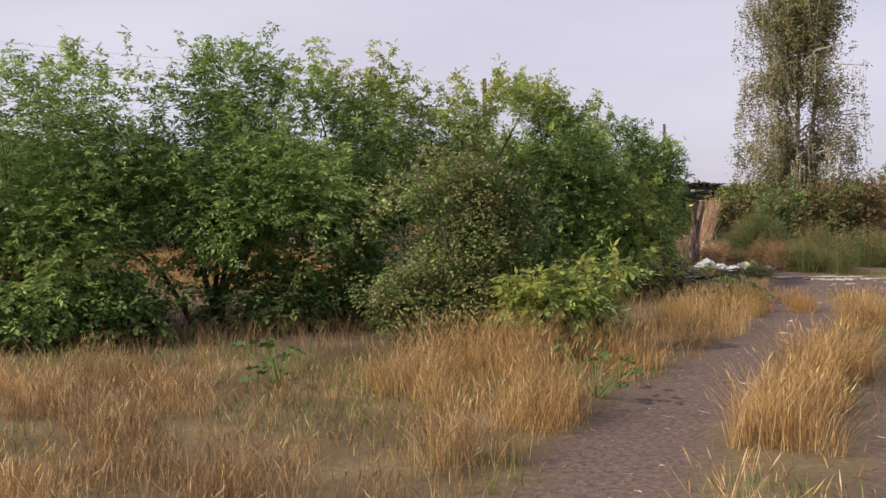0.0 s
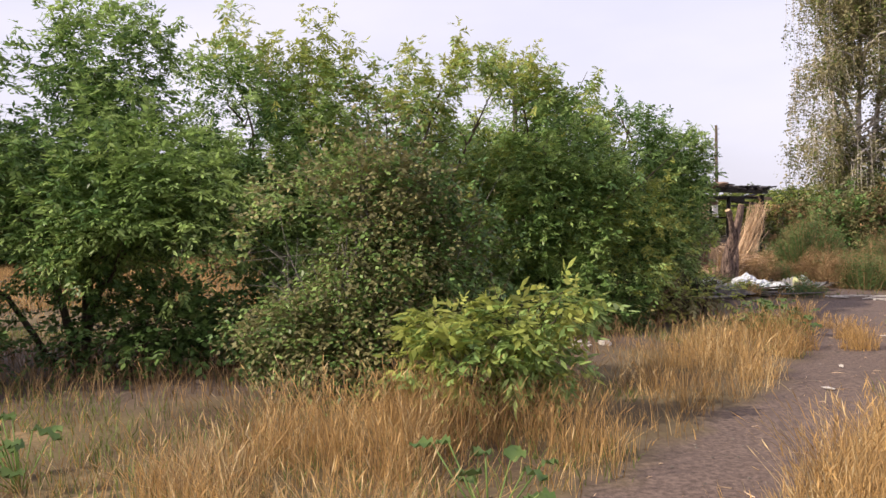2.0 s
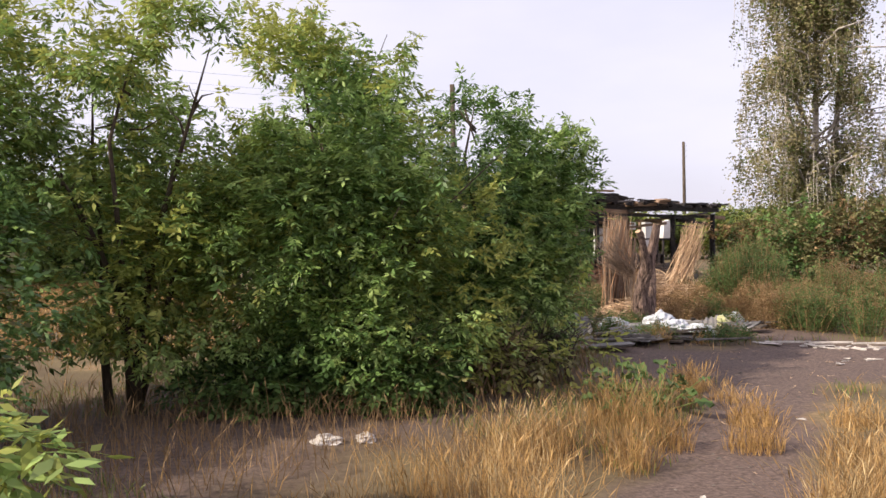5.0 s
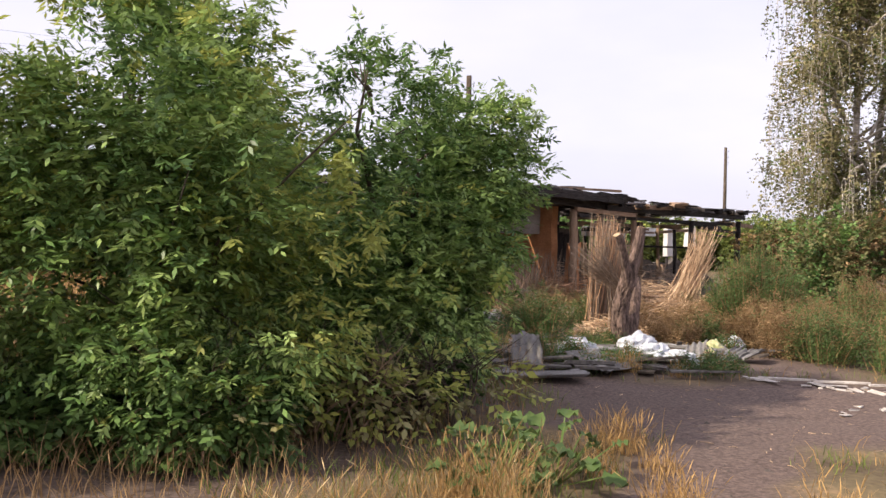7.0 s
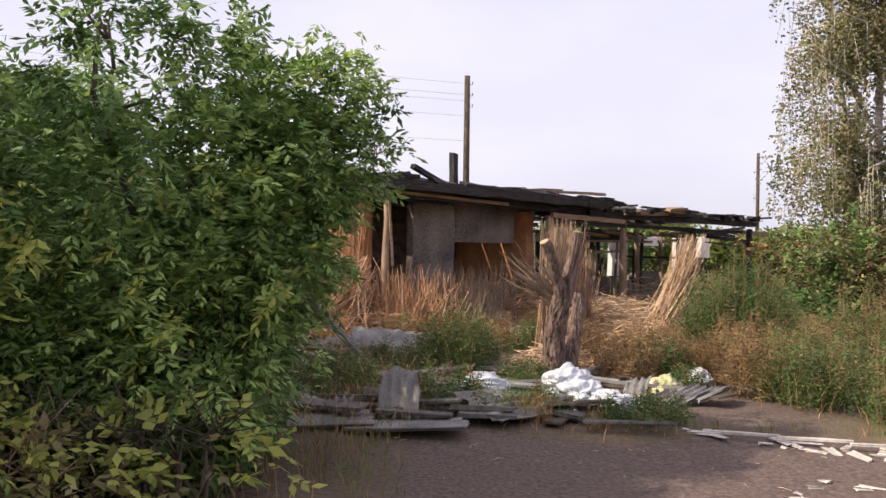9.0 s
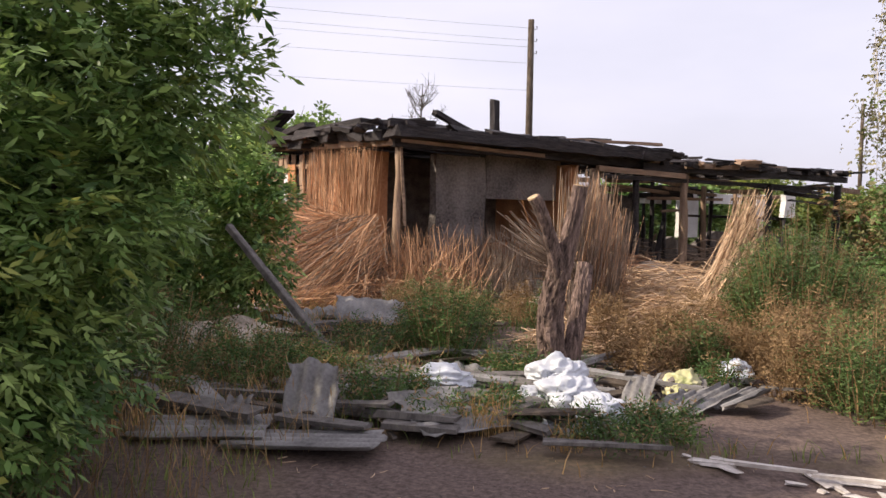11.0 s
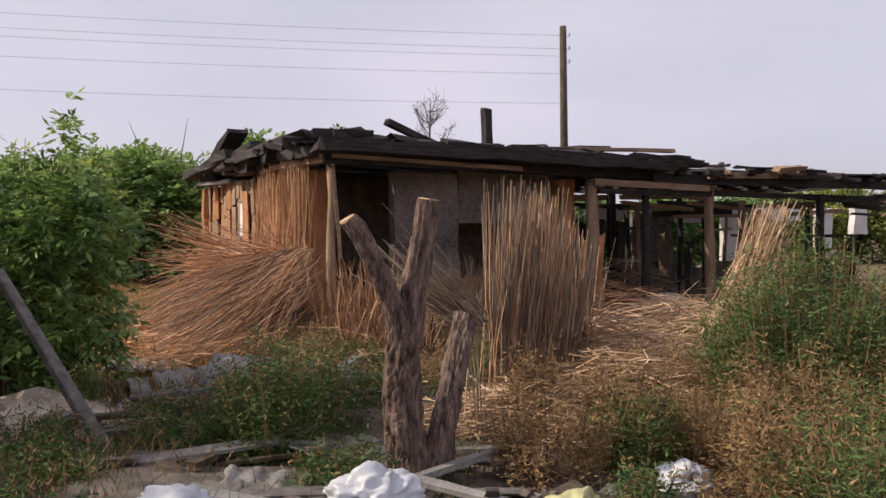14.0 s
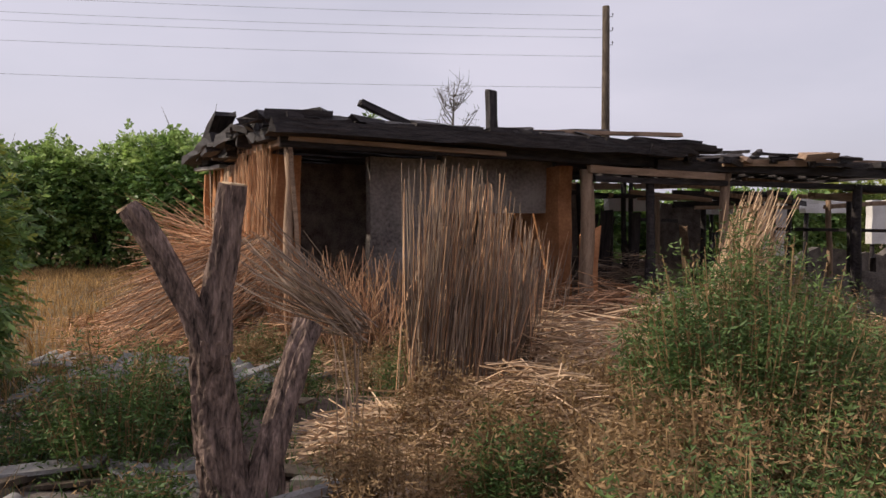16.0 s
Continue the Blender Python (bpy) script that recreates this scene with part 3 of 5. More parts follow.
for i in range(26):
    rr = random.Random(700 + i)
    x, y = 5.2 + rr.random() * 8.0, rr.uniform(0.3, 4.6)
    z, L = rr.choice((1.95, 2.1, 2.25, 2.35)), rr.uniform(0.8, 2.2)
    bar((x, y, z), (x + L, y + rr.uniform(-0.5, 0.5), z + rr.uniform(-0.12, 0.12)), rr.uniform(0.06, 0.16), rr.uniform(0.04, 0.12), (CHAR, WOOD_WORN, CHAR, WOOD_LONG)[i % 4], "lath", 720 + i, wobble=0.025)
for i in range(22):
    rr = random.Random(760 + i)
    x, y, L = 5.0 + rr.random() * 7.5, rr.uniform(1.0, 4.4), rr.uniform(0.8, 1.9)
    bar((x, y, 0.05), (x + rr.uniform(-0.5, 0.5), y + rr.uniform(-0.3, 0.3), L), rr.uniform(0.06, 0.22), 0.04, (CHAR, WOOD_WORN, CHAR)[i % 3], "charred_board", 790 + i, wobble=0.025)
# torn split leaning against the corner post
bar((0.12, -0.05, 1.25), (0.03, -0.04, 2.55), 0.09, 0.05, WOOD_WORN, "split_brace", 830, wobble=0.02)
bar((4.3, 0.12, -0.05), (4.34, 0.1, 1.5), 0.3, 0.24, CLAY, "clay_pier", 831, wobble=0.06)
# floor-level rubble heap along the walls
def heap(name, parent, cx, cy, rx, ry, h, mat, seed, label="", world_thing=False, category="rubble"):
    rng = np.random.default_rng(seed)
    nr, na = 9, 26
    verts, faces = [(0, 0, h)], []
    for i in range(1, nr + 1):
        f = i / nr
        for k in range(na):
            a = 2 * math.pi * k / na
            n = noise.noise(Vector((math.cos(a) * f * 2.4 + seed, math.sin(a) * f * 2.4, seed * 1.7)))
            verts.append((math.cos(a) * f * rx * (1 + 0.2 * n), math.sin(a) * f * ry * (1 + 0.2 * n), h * (1 - f ** 1.4) * (1 + 0.5 * n) - 0.03 * f))
    for k in range(na):
        faces.append((0, 1 + k, 1 + (k + 1) % na))
    for i in range(nr - 1):
        for k in range(na):
            a, b = 1 + i * na + k, 1 + i * na + (k + 1) % na
            faces.append((a, a + na, b + na, b))
    me = mesh_of(name, verts, faces, mat)
    if parent:
        return part(name, me, parent, label, pose(cx, cy, 0))
    ob = new(name, me)
    ob.matrix_basis = pose(cx, cy, 0)
    return tagged(ob, label, category, kind="stuff")


# ---- reeds ----
def stalks(pairs, r, rng, bend=0.05):
    """Thin reed stalks between start and end points: three-sided, in two lengths."""
    a, b = pairs
    n = len(a)
    d = unit(b - a)
    s = unit(np.cross(d, rng.normal(0, 1, (n, 3))))
    t = np.cross(d, s)
    m = (a + b) / 2 + rng.normal(0, bend, (n, 3))
    r = r * rng.uniform(0.6, 1.3, (n, 1))
    res = []
    for i in range(3):
        w0, w1 = 2.094 * i, 2.094 * (i + 1)
        o0, o1 = (s * math.cos(w0) + t * math.sin(w0)) * r, (s * math.cos(w1) + t * math.sin(w1)) * r
        res.append(np.stack([a + o0, a + o1, m + o1, m + o0], 1))
        res.append(np.stack([m + o0, m + o1, b + o1 * 0.5, b + o0 * 0.5], 1))
    return np.concatenate(res)


def reeds(name, a, b, r, mat, label, category, rng, bend=0.05, m=None, kind="stuff"):
    ob = new(name, quads_mesh(name, stalks((np.asarray(a, float), np.asarray(b, float)), r, rng, bend), [mat]))
    if m is not None:
        ob.matrix_basis = m
    return tagged(ob, label, category, kind=kind)


rg = np.random.default_rng(5)
# reed cladding on the side wall by the corner post
n = 900
v = rg.uniform(0.7, 3.3, n)
a = np.column_stack([rg.normal(-0.12, 0.05, n), v, rg.uniform(0.0, 0.5, n)])
b = np.column_stack([rg.normal(-0.1, 0.05, n), v + rg.normal(0, 0.19, n), np.where(rg.random(n) < 0.6, rg.uniform(2.3, 2.68, n), rg.uniform(1.4, 2.5, n))])
reeds("reed_cladding", a, b, 0.0055, REED, "upright brown reed cladding tied to the shed wall", "reeds", rg, 0.03, SHED)
# fan of reeds sliding down from the side wall
n = 2600
f = rg.random(n)
v0 = rg.uniform(0.2, 4.5, n)
top = np.column_stack([rg.uniform(-0.3, 0.0, n), v0 + rg.normal(0, 0.2, n), 0.35 + 1.1 * rg.random(n) ** 1.3])
ang = rg.normal(0.0, 0.5, n)
ln = rg.uniform(1.0, 2.3, n)
low = np.column_stack([top[:, 0] - ln * np.cos(ang) * 0.9, top[:, 1] + ln * np.sin(ang) - 0.4, np.clip(top[:, 2] - ln * rg.uniform(0.25, 0.75, n), 0.03, 1.5) + 0.1 * rg.random(n)])
k = rg.random(n) < 0.38
reeds("reed_pile", top[k], low[k], 0.006, REED_GREY, "dull brown reeds mixed through the fan-shaped pile", "reeds", rg, 0.08, SHED)
top, low = top[~k], low[~k]
reeds("reed_pile", top, low, 0.006, REED, "fan-shaped pile of fallen reddish brown reeds against shed", "reeds", rg, 0.06, SHED)
n = 260
top = np.column_stack([rg.normal(-0.3, 0.15, n), rg.uniform(1.0, 4.6, n), rg.uniform(0.9, 1.4, n)])
low = top + np.column_stack([-rg.uniform(0.6, 1.5, n), rg.normal(0.3, 0.5, n), rg.normal(0.15, 0.35, n)])
reeds("reed_pile", top, low, 0.006, REED, "splayed loose reed ends sticking out from pile", "reeds", rg, 0.04, SHED)
n = 1500
c = np.column_stack([rg.uniform(-2.6, -0.1, n), rg.uniform(-0.5, 4.2, n), 0.05 + 0.5 * rg.random(n) ** 1.5])
c[:, 2] *= 1 - np.abs(c[:, 0]) / 2.8
w = rg.normal(2.75, 0.55, n)
d = np.column_stack([np.cos(w), np.sin(w), rg.normal(-0.12, 0.12, n)]) * rg.uniform(0.3, 0.9, n)[:, None]
reeds("reed_pile", c - d, c + d, 0.006, REED, "flattened dull reeds at the foot of pile", "reeds", rg, 0.05, SHED)
# reeds and straw by the corner and across the porch front
n = 420
p0 = np.column_stack([rg.uniform(-0.2, 1.3, n), rg.normal(-0.1, 0.35, n), rg.uniform(0.0, 0.2, n)])
p1 = p0 + np.column_stack([rg.normal(0, 0.3, n), rg.normal(0, 0.25, n), rg.uniform(0.4, 1.15, n)])
reeds("reed_sheaf", p0, p1, 0.007, REED, "broken reeds standing round the porch corner post", "reeds", rg, 0.05, SHED)
n = 520
p0 = np.column_stack([rg.uniform(1.6, 3.8, n), rg.normal(0.3, 0.35, n), rg.uniform(0.0, 0.2, n)])
p1 = p0 + np.column_stack([rg.normal(0, 0.25, n), rg.normal(0, 0.2, n), rg.uniform(0.4, 1.25, n)])
reeds("reed_sheaf", p0, p1, 0.007, REED_GREY, "dull brown broken reeds in front of shed wall", "reeds", rg, 0.06, SHED)
# free-standing reed fence panel
n = 560
f = np.clip(rg.choice([0.03, 0.08, 0.2, 0.27, 0.42, 0.5, 0.62, 0.78, 0.93], n) + rg.normal(0, 0.03, n), 0, 1)
h = np.where(f < 0.55, 2.03, 2.03 - (f - 0.55) * 1.3) * (1 - 0.5 * rg.random(n) ** 1.7) * (1 + 0.05 * np.sin(f * 23))
p0 = np.column_stack([7.7 + 0.7 * f + rg.normal(0, 0.05, n), 23.85 + 1.0 * f + rg.normal(0, 0.07, n), rg.uniform(-0.05, 0.2, n)])
p1 = np.column_stack([p0[:, 0] + 0.1 + rg.normal(0, 0.09, n), p0[:, 1] + rg.normal(0, 0.1, n), h])
reeds("reed_fence", p0[:190], p1[:190], 0.0055, REED, "tattered upright panel of dry brown reeds", "reed fence", rg, 0.03)
reeds("reed_fence", p0[190:], p1[190:], 0.0055, REED_GREY, "grey weathered reeds within the tattered panel", "reed fence", rg, 0.03)
# slanting sheaf
n = 240
p0 = np.column_stack([rg.normal(9.85, 0.14, n), rg.normal(26.2, 0.2, n), rg.uniform(0.1, 0.6, n)])
p1 = np.column_stack([rg.normal(10.36, 0.13, n), rg.normal(26.3, 0.15, n), rg.uniform(1.1, 1.95, n)])
reeds("reed_sheaf", p0, p1, 0.007, REED_PALE, "leaning sheaf of pale dry reeds", "reeds", rg, 0.03)
n = 90
p0 = np.column_stack([rg.normal(7.9, 0.05, n), rg.normal(22.45, 0.05, n), rg.normal(0.9, 0.05, n)])
p1 = p0 + np.column_stack([rg.normal(-0.55, 0.15, n), rg.normal(-0.2, 0.12, n), rg.normal(0.4, 0.15, n)])
p0[:10, 2] = rg.uniform(0.0, 0.1, 10)
p1[:10] = p0[:10] + np.column_stack([rg.normal(-0.05, 0.04, 10), rg.normal(0, 0.04, 10), rg.normal(0.85, 0.04, 10)])
reeds("reed_broom", p0, p1, 0.006, REED_GREY, "bent bundle of grey-brown reeds like a broom", "reeds", rg, 0.02)


def straw(name, cx, cy, rx, ry, h, n, mat, label, seed, length=0.8):
    rng = np.random.default_rng(seed)
    a, rr = rng.uniform(0, 6.283, n), np.sqrt(rng.random(n))
    c = np.column_stack([cx + rx * rr * np.cos(a), cy + ry * rr * np.sin(a), h * (1 - rr ** 2) * rng.uniform(0.3, 1.0, n) + 0.03])
    w = rng.normal(0.5, 0.7, n)
    d = np.column_stack([np.cos(w), np.sin(w), rng.normal(0, 0.15, n)]) * (length * rng.uniform(0.4, 1.0, n))[:, None] / 2
    return reeds(name, c - d, c + d, 0.007, mat, label, "straw", rng, 0.04)


straw("brushwood_heap", 8.55, 28.3, 0.6, 0.5, 0.9, 420, REED, "reddish brown broken brushwood by the porch post", 39, 0.9)
straw("straw_heap", 8.2, 22.9, 0.9, 0.7, 0.35, 600, REED_PALE, "trampled pale straw behind the pollarded trunk", 40, 0.7)
straw("straw_heap", 8.95, 23.10, 0.65, 0.5, 0.6, 700, REED_PALE, "fan of pale straw lying over the dry weeds", 46, 0.7)
straw("straw_heap", 8.6, 25.1, 1.0, 0.8, 0.8, 900, REED_PALE, "flattened heap of pale straw and reeds", 31)
straw("straw_heap", 9.4, 27.8, 1.4, 1.0, 0.75, 800, REED_PALE, "tangled heap of broken reeds beside porch", 32, 1.0)
straw("straw_heap", 7.6, 28.8, 0.9, 0.7, 0.8, 400, REED, "brown brushwood and reed heap under porch", 33)
straw("straw_heap", 6.2, 24.6, 0.7, 0.6, 0.3, 260, REED_PALE, "scattered pale straw on the ground", 34, 0.5)
straw("straw_heap", 12.2, 29.0, 1.8, 1.0, 0.5, 500, REED_PALE, "long heap of dry reeds under porch edge", 35)
straw("straw_heap", 10.0, 24.3, 1.1, 0.7, 0.4, 350, REED, "brown straw among dry weeds", 36, 0.6)
straw("straw_heap", 8.4, 30.6, 1.2, 0.9, 1.15, 600, REED_GREY, "tangle of dull reeds heaped inside the porch", 37, 1.0)
straw("straw_heap", 10.4, 31.6, 1.3, 0.8, 1.0, 500, REED_GREY, "tangle of dull reeds heaped inside the porch", 38, 1.0)
heap("rubble_heap", None, 9.0, 30.2, 1.6, 0.8, 0.6, RUBBLE, 41, "mound of pale clay rubble inside the porch")
heap("rubble_heap", None, 6.6, 28.6, 1.2, 0.6, 0.45, RUBBLE, 42, "clay rubble mound before the plastered wall")
heap("rubble_heap", None, 4.1, 21.9, 1.1, 0.8, 0.3, RUBBLE, 43, "low spread of pale broken plaster")
heap("rubble_heap", None, 11.6, 33.0, 2.2, 0.9, 0.7, ASH, 44, "dark burnt rubble beneath the porch roof")
heap("rubble_heap", None, 6.4, 20.4, 1.5, 1.3, 0.14, ASH, 45, "dark earth and ash of the dump")

# ---- pollarded trunk ----
stump = empty("pollard_tree", pose(7.82, 21.2, 0), "pollarded grey-brown tree trunk with three sawn limbs", "tree stump")


def bark_limb(name, pts, radii, seed, sides=48, rings=80):
    """A limb with deep upright bark ridges."""
    pv = [Vector(p) for p in pts]
    P, Rr = [], []
    for i in range(rings + 1):
        f = i / rings * (len(pv) - 1)
        k = min(int(f), len(pv) - 2)
        P.append(pv[k].lerp(pv[k + 1], f - k))
        Rr.append(radii[k] + (radii[k + 1] - radii[k]) * (f - k))
    verts, faces = tube(P, Rr, sides, 0)
    out = []
    for i, q in enumerate(verts[:(rings + 1) * sides]):
        c = P[i // sides]
        w = 2 * math.pi * (i % sides) / sides
        n = noise.noise(Vector((math.cos(w) * 5, math.sin(w) * 5, c.z * 5 + seed))) * 0.13 - (0.5 - abs(noise.noise(Vector((math.cos(w) * 4.5 + 3, math.sin(w) * 4.5, c.z * 4.2 + seed * 2))))) ** 3 * 0.9 - (0.5 - abs(noise.noise(Vector((math.cos(w) * 9, math.sin(w) * 9 + 5, c.z * 12 + seed))))) ** 3 * 0.5 + 0.03 + noise.noise(Vector((math.cos(w) * 1.4, math.sin(w) * 1.4, c.z * 3 + seed))) * 0.22
        out.append(tuple(c + (q - c) * (1 + n)))
    return part(name, mesh_of(name, out, faces, BARK), stump)


bark_limb("trunk", [(-0.05, 0.02, -0.1), (-0.07, 0.0, 0.2), (-0.1, -0.06, 0.55), (-0.06, -0.15, 0.85), (0.0, -0.22, 1.05)], [0.19, 0.135, 0.12, 0.112, 0.107], 1)
bark_limb("limb", [(-0.01, -0.2, 0.95), (0.05, -0.23, 1.25), (0.1, -0.24, 1.5), (0.15, -0.24, 1.79)], [0.1, 0.078, 0.074, 0.07], 2)
bark_limb("limb", [(0.0, -0.2, 0.93), (-0.07, -0.32, 1.2), (-0.14, -0.43, 1.45), (-0.2, -0.52, 1.62), (-0.24, -0.54, 1.67)], [0.09, 0.066, 0.058, 0.062, 0.055], 3)
bark_limb("limb", [(0.1, 0.05, -0.1), (0.12, 0.1, 0.3), (0.16, 0.2, 0.6), (0.18, 0.3, 0.85), (0.2, 0.4, 1.03)], [0.12, 0.085, 0.078, 0.082, 0.082], 4)
for x, y, z, r, tx, ty in ((0.152, -0.24, 1.793, 0.06, 0, 8), (-0.25, -0.545, 1.675, 0.05, 20, -25), (0.202, 0.405, 1.036, 0.078, -20, 12)):
    v, f = tube([(0, 0, -0.01), (0, 0, 0.004)], [r, r * 0.95], 14, 0.2)
    part("sawn_face", mesh_of("sawn_face", [tuple(q) for q in v], f, WOOD_CUT), stump, "pale sawn wood", pose(x, y, z, tx, ty))

# ---- trees and shrubs ----
BOX = "leafy green box elder shrub growing beside the dirt track"
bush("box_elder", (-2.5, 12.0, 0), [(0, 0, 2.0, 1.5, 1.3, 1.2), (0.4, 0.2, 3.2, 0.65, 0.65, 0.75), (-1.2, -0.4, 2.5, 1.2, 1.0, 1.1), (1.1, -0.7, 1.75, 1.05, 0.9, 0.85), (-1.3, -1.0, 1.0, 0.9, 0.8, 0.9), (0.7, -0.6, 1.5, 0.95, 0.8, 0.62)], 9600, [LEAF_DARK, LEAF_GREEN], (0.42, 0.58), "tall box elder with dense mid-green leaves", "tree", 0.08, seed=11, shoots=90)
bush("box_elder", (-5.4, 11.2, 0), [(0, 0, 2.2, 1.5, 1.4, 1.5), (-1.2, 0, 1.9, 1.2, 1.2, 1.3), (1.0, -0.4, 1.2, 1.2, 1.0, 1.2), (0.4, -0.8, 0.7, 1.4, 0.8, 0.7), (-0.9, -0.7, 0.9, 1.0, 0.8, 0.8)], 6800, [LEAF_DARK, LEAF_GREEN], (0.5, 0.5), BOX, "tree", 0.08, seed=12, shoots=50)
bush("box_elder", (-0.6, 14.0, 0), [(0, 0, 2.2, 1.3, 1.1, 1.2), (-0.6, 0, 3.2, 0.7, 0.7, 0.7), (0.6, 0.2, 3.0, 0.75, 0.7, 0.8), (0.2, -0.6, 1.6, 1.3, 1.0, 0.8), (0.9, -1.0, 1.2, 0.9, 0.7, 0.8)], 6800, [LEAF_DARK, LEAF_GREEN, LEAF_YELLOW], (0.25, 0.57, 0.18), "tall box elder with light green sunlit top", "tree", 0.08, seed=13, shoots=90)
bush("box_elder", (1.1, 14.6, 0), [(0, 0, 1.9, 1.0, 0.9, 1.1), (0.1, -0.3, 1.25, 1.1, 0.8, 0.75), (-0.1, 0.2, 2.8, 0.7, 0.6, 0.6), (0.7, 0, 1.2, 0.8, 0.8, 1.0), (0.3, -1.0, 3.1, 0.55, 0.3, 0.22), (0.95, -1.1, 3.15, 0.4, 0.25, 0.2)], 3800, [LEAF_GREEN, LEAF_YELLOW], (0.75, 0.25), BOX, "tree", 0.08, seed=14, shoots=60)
bush("olive_shrub", (0.75, 10.25, 0), [(0, 0, 1.35, 1.0, 0.75, 0.85), (0.75, 0, 1.15, 0.65, 0.6, 0.8), (-0.6, 0, 0.85, 0.6, 0.6, 0.75), (0.3, 0, 1.85, 0.6, 0.5, 0.45), (0, -0.25, 0.55, 0.95, 0.55, 0.55)], 11000, [LEAF_DARK, LEAF_OLIVE, LEAF_GREEN], (0.3, 0.52, 0.18), "dense olive-brown shrub with small leaves and thin twigs", "shrub", 0.048, 3, 0.32, stems=40, stem_r=0.014, bark=POLE_GREY, seed=15, shell=0.8, shoots=50)
bush("ash_sapling", (1.85, 9.35, 0), [(-0.15, -0.2, 0.5, 0.45, 0.35, 0.32), (0.25, -0.1, 0.68, 0.4, 0.3, 0.3), (0.62, -0.1, 0.9, 0.26, 0.22, 0.16), (-0.3, -0.1, 0.75, 0.32, 0.25, 0.18), (0.45, 0, 0.45, 0.3, 0.3, 0.25)], 430, [LEAF_GREEN, LEAF_YELLOW], (0.45, 0.55), "low bright yellow-green sapling in dry grass", "shrub", 0.1, stems=10, stem_r=0.012, seed=16, droop=0.8)
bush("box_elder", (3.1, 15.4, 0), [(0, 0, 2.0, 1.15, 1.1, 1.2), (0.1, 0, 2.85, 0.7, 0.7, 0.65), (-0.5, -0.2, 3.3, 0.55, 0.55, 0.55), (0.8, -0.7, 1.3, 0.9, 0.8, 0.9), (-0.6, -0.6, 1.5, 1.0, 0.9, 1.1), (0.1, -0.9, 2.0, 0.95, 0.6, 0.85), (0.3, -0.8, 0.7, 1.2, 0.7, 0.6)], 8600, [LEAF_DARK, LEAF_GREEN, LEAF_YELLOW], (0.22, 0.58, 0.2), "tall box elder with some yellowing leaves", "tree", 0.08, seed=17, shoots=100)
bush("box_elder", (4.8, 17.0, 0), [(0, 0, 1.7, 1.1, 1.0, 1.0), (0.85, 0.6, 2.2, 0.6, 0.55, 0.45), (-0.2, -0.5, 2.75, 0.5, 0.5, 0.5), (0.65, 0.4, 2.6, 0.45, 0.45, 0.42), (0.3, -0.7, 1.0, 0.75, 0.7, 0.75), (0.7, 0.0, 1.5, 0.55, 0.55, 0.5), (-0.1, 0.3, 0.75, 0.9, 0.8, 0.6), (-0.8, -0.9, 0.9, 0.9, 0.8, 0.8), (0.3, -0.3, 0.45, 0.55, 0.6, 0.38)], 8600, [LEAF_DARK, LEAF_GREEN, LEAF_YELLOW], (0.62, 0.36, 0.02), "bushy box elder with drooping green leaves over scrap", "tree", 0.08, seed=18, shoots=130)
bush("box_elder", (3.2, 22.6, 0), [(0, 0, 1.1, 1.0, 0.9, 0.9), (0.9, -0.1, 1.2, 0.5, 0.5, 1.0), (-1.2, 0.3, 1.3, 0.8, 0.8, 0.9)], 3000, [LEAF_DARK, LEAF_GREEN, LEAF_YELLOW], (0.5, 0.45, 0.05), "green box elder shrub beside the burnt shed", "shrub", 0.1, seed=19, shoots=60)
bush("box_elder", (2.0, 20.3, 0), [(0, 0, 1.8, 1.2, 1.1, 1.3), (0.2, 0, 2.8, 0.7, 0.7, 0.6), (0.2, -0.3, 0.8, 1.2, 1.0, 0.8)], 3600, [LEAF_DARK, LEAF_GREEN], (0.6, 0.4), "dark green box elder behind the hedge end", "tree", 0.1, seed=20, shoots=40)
# added to cast shade on the dump; hidden behind the hedge's last tree
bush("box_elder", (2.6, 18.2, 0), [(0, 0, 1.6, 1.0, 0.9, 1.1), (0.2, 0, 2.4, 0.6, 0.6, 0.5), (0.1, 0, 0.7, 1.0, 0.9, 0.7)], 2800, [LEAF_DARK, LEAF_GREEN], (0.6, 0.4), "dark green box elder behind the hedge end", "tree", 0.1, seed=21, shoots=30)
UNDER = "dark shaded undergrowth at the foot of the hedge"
# dark leaf colours put the shade under the hedge into the plants themselves
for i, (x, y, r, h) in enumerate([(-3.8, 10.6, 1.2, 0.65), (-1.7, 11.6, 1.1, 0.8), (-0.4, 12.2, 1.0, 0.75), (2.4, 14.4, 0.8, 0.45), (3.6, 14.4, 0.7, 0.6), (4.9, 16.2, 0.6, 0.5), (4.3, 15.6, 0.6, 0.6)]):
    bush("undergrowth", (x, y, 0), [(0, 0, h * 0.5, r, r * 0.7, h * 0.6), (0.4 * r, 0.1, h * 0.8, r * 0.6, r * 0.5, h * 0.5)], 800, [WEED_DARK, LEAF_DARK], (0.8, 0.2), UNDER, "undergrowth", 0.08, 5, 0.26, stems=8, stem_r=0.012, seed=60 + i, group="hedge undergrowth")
# brush of dead twigs and yellow leaves before the box elder
bush("brushwood", (5.3, 15.6, 0), [(0, 0, 0.35, 0.8, 0.45, 0.3), (-0.7, -0.2, 0.4, 0.6, 0.4, 0.35)], 130, [LEAF_OLIVE, LEAF_YELLOW], (0.5, 0.5), "heap of dead branches with yellow leaves", "brushwood", 0.09, 5, 0.25, stems=24, stem_r=0.012, seed=81)

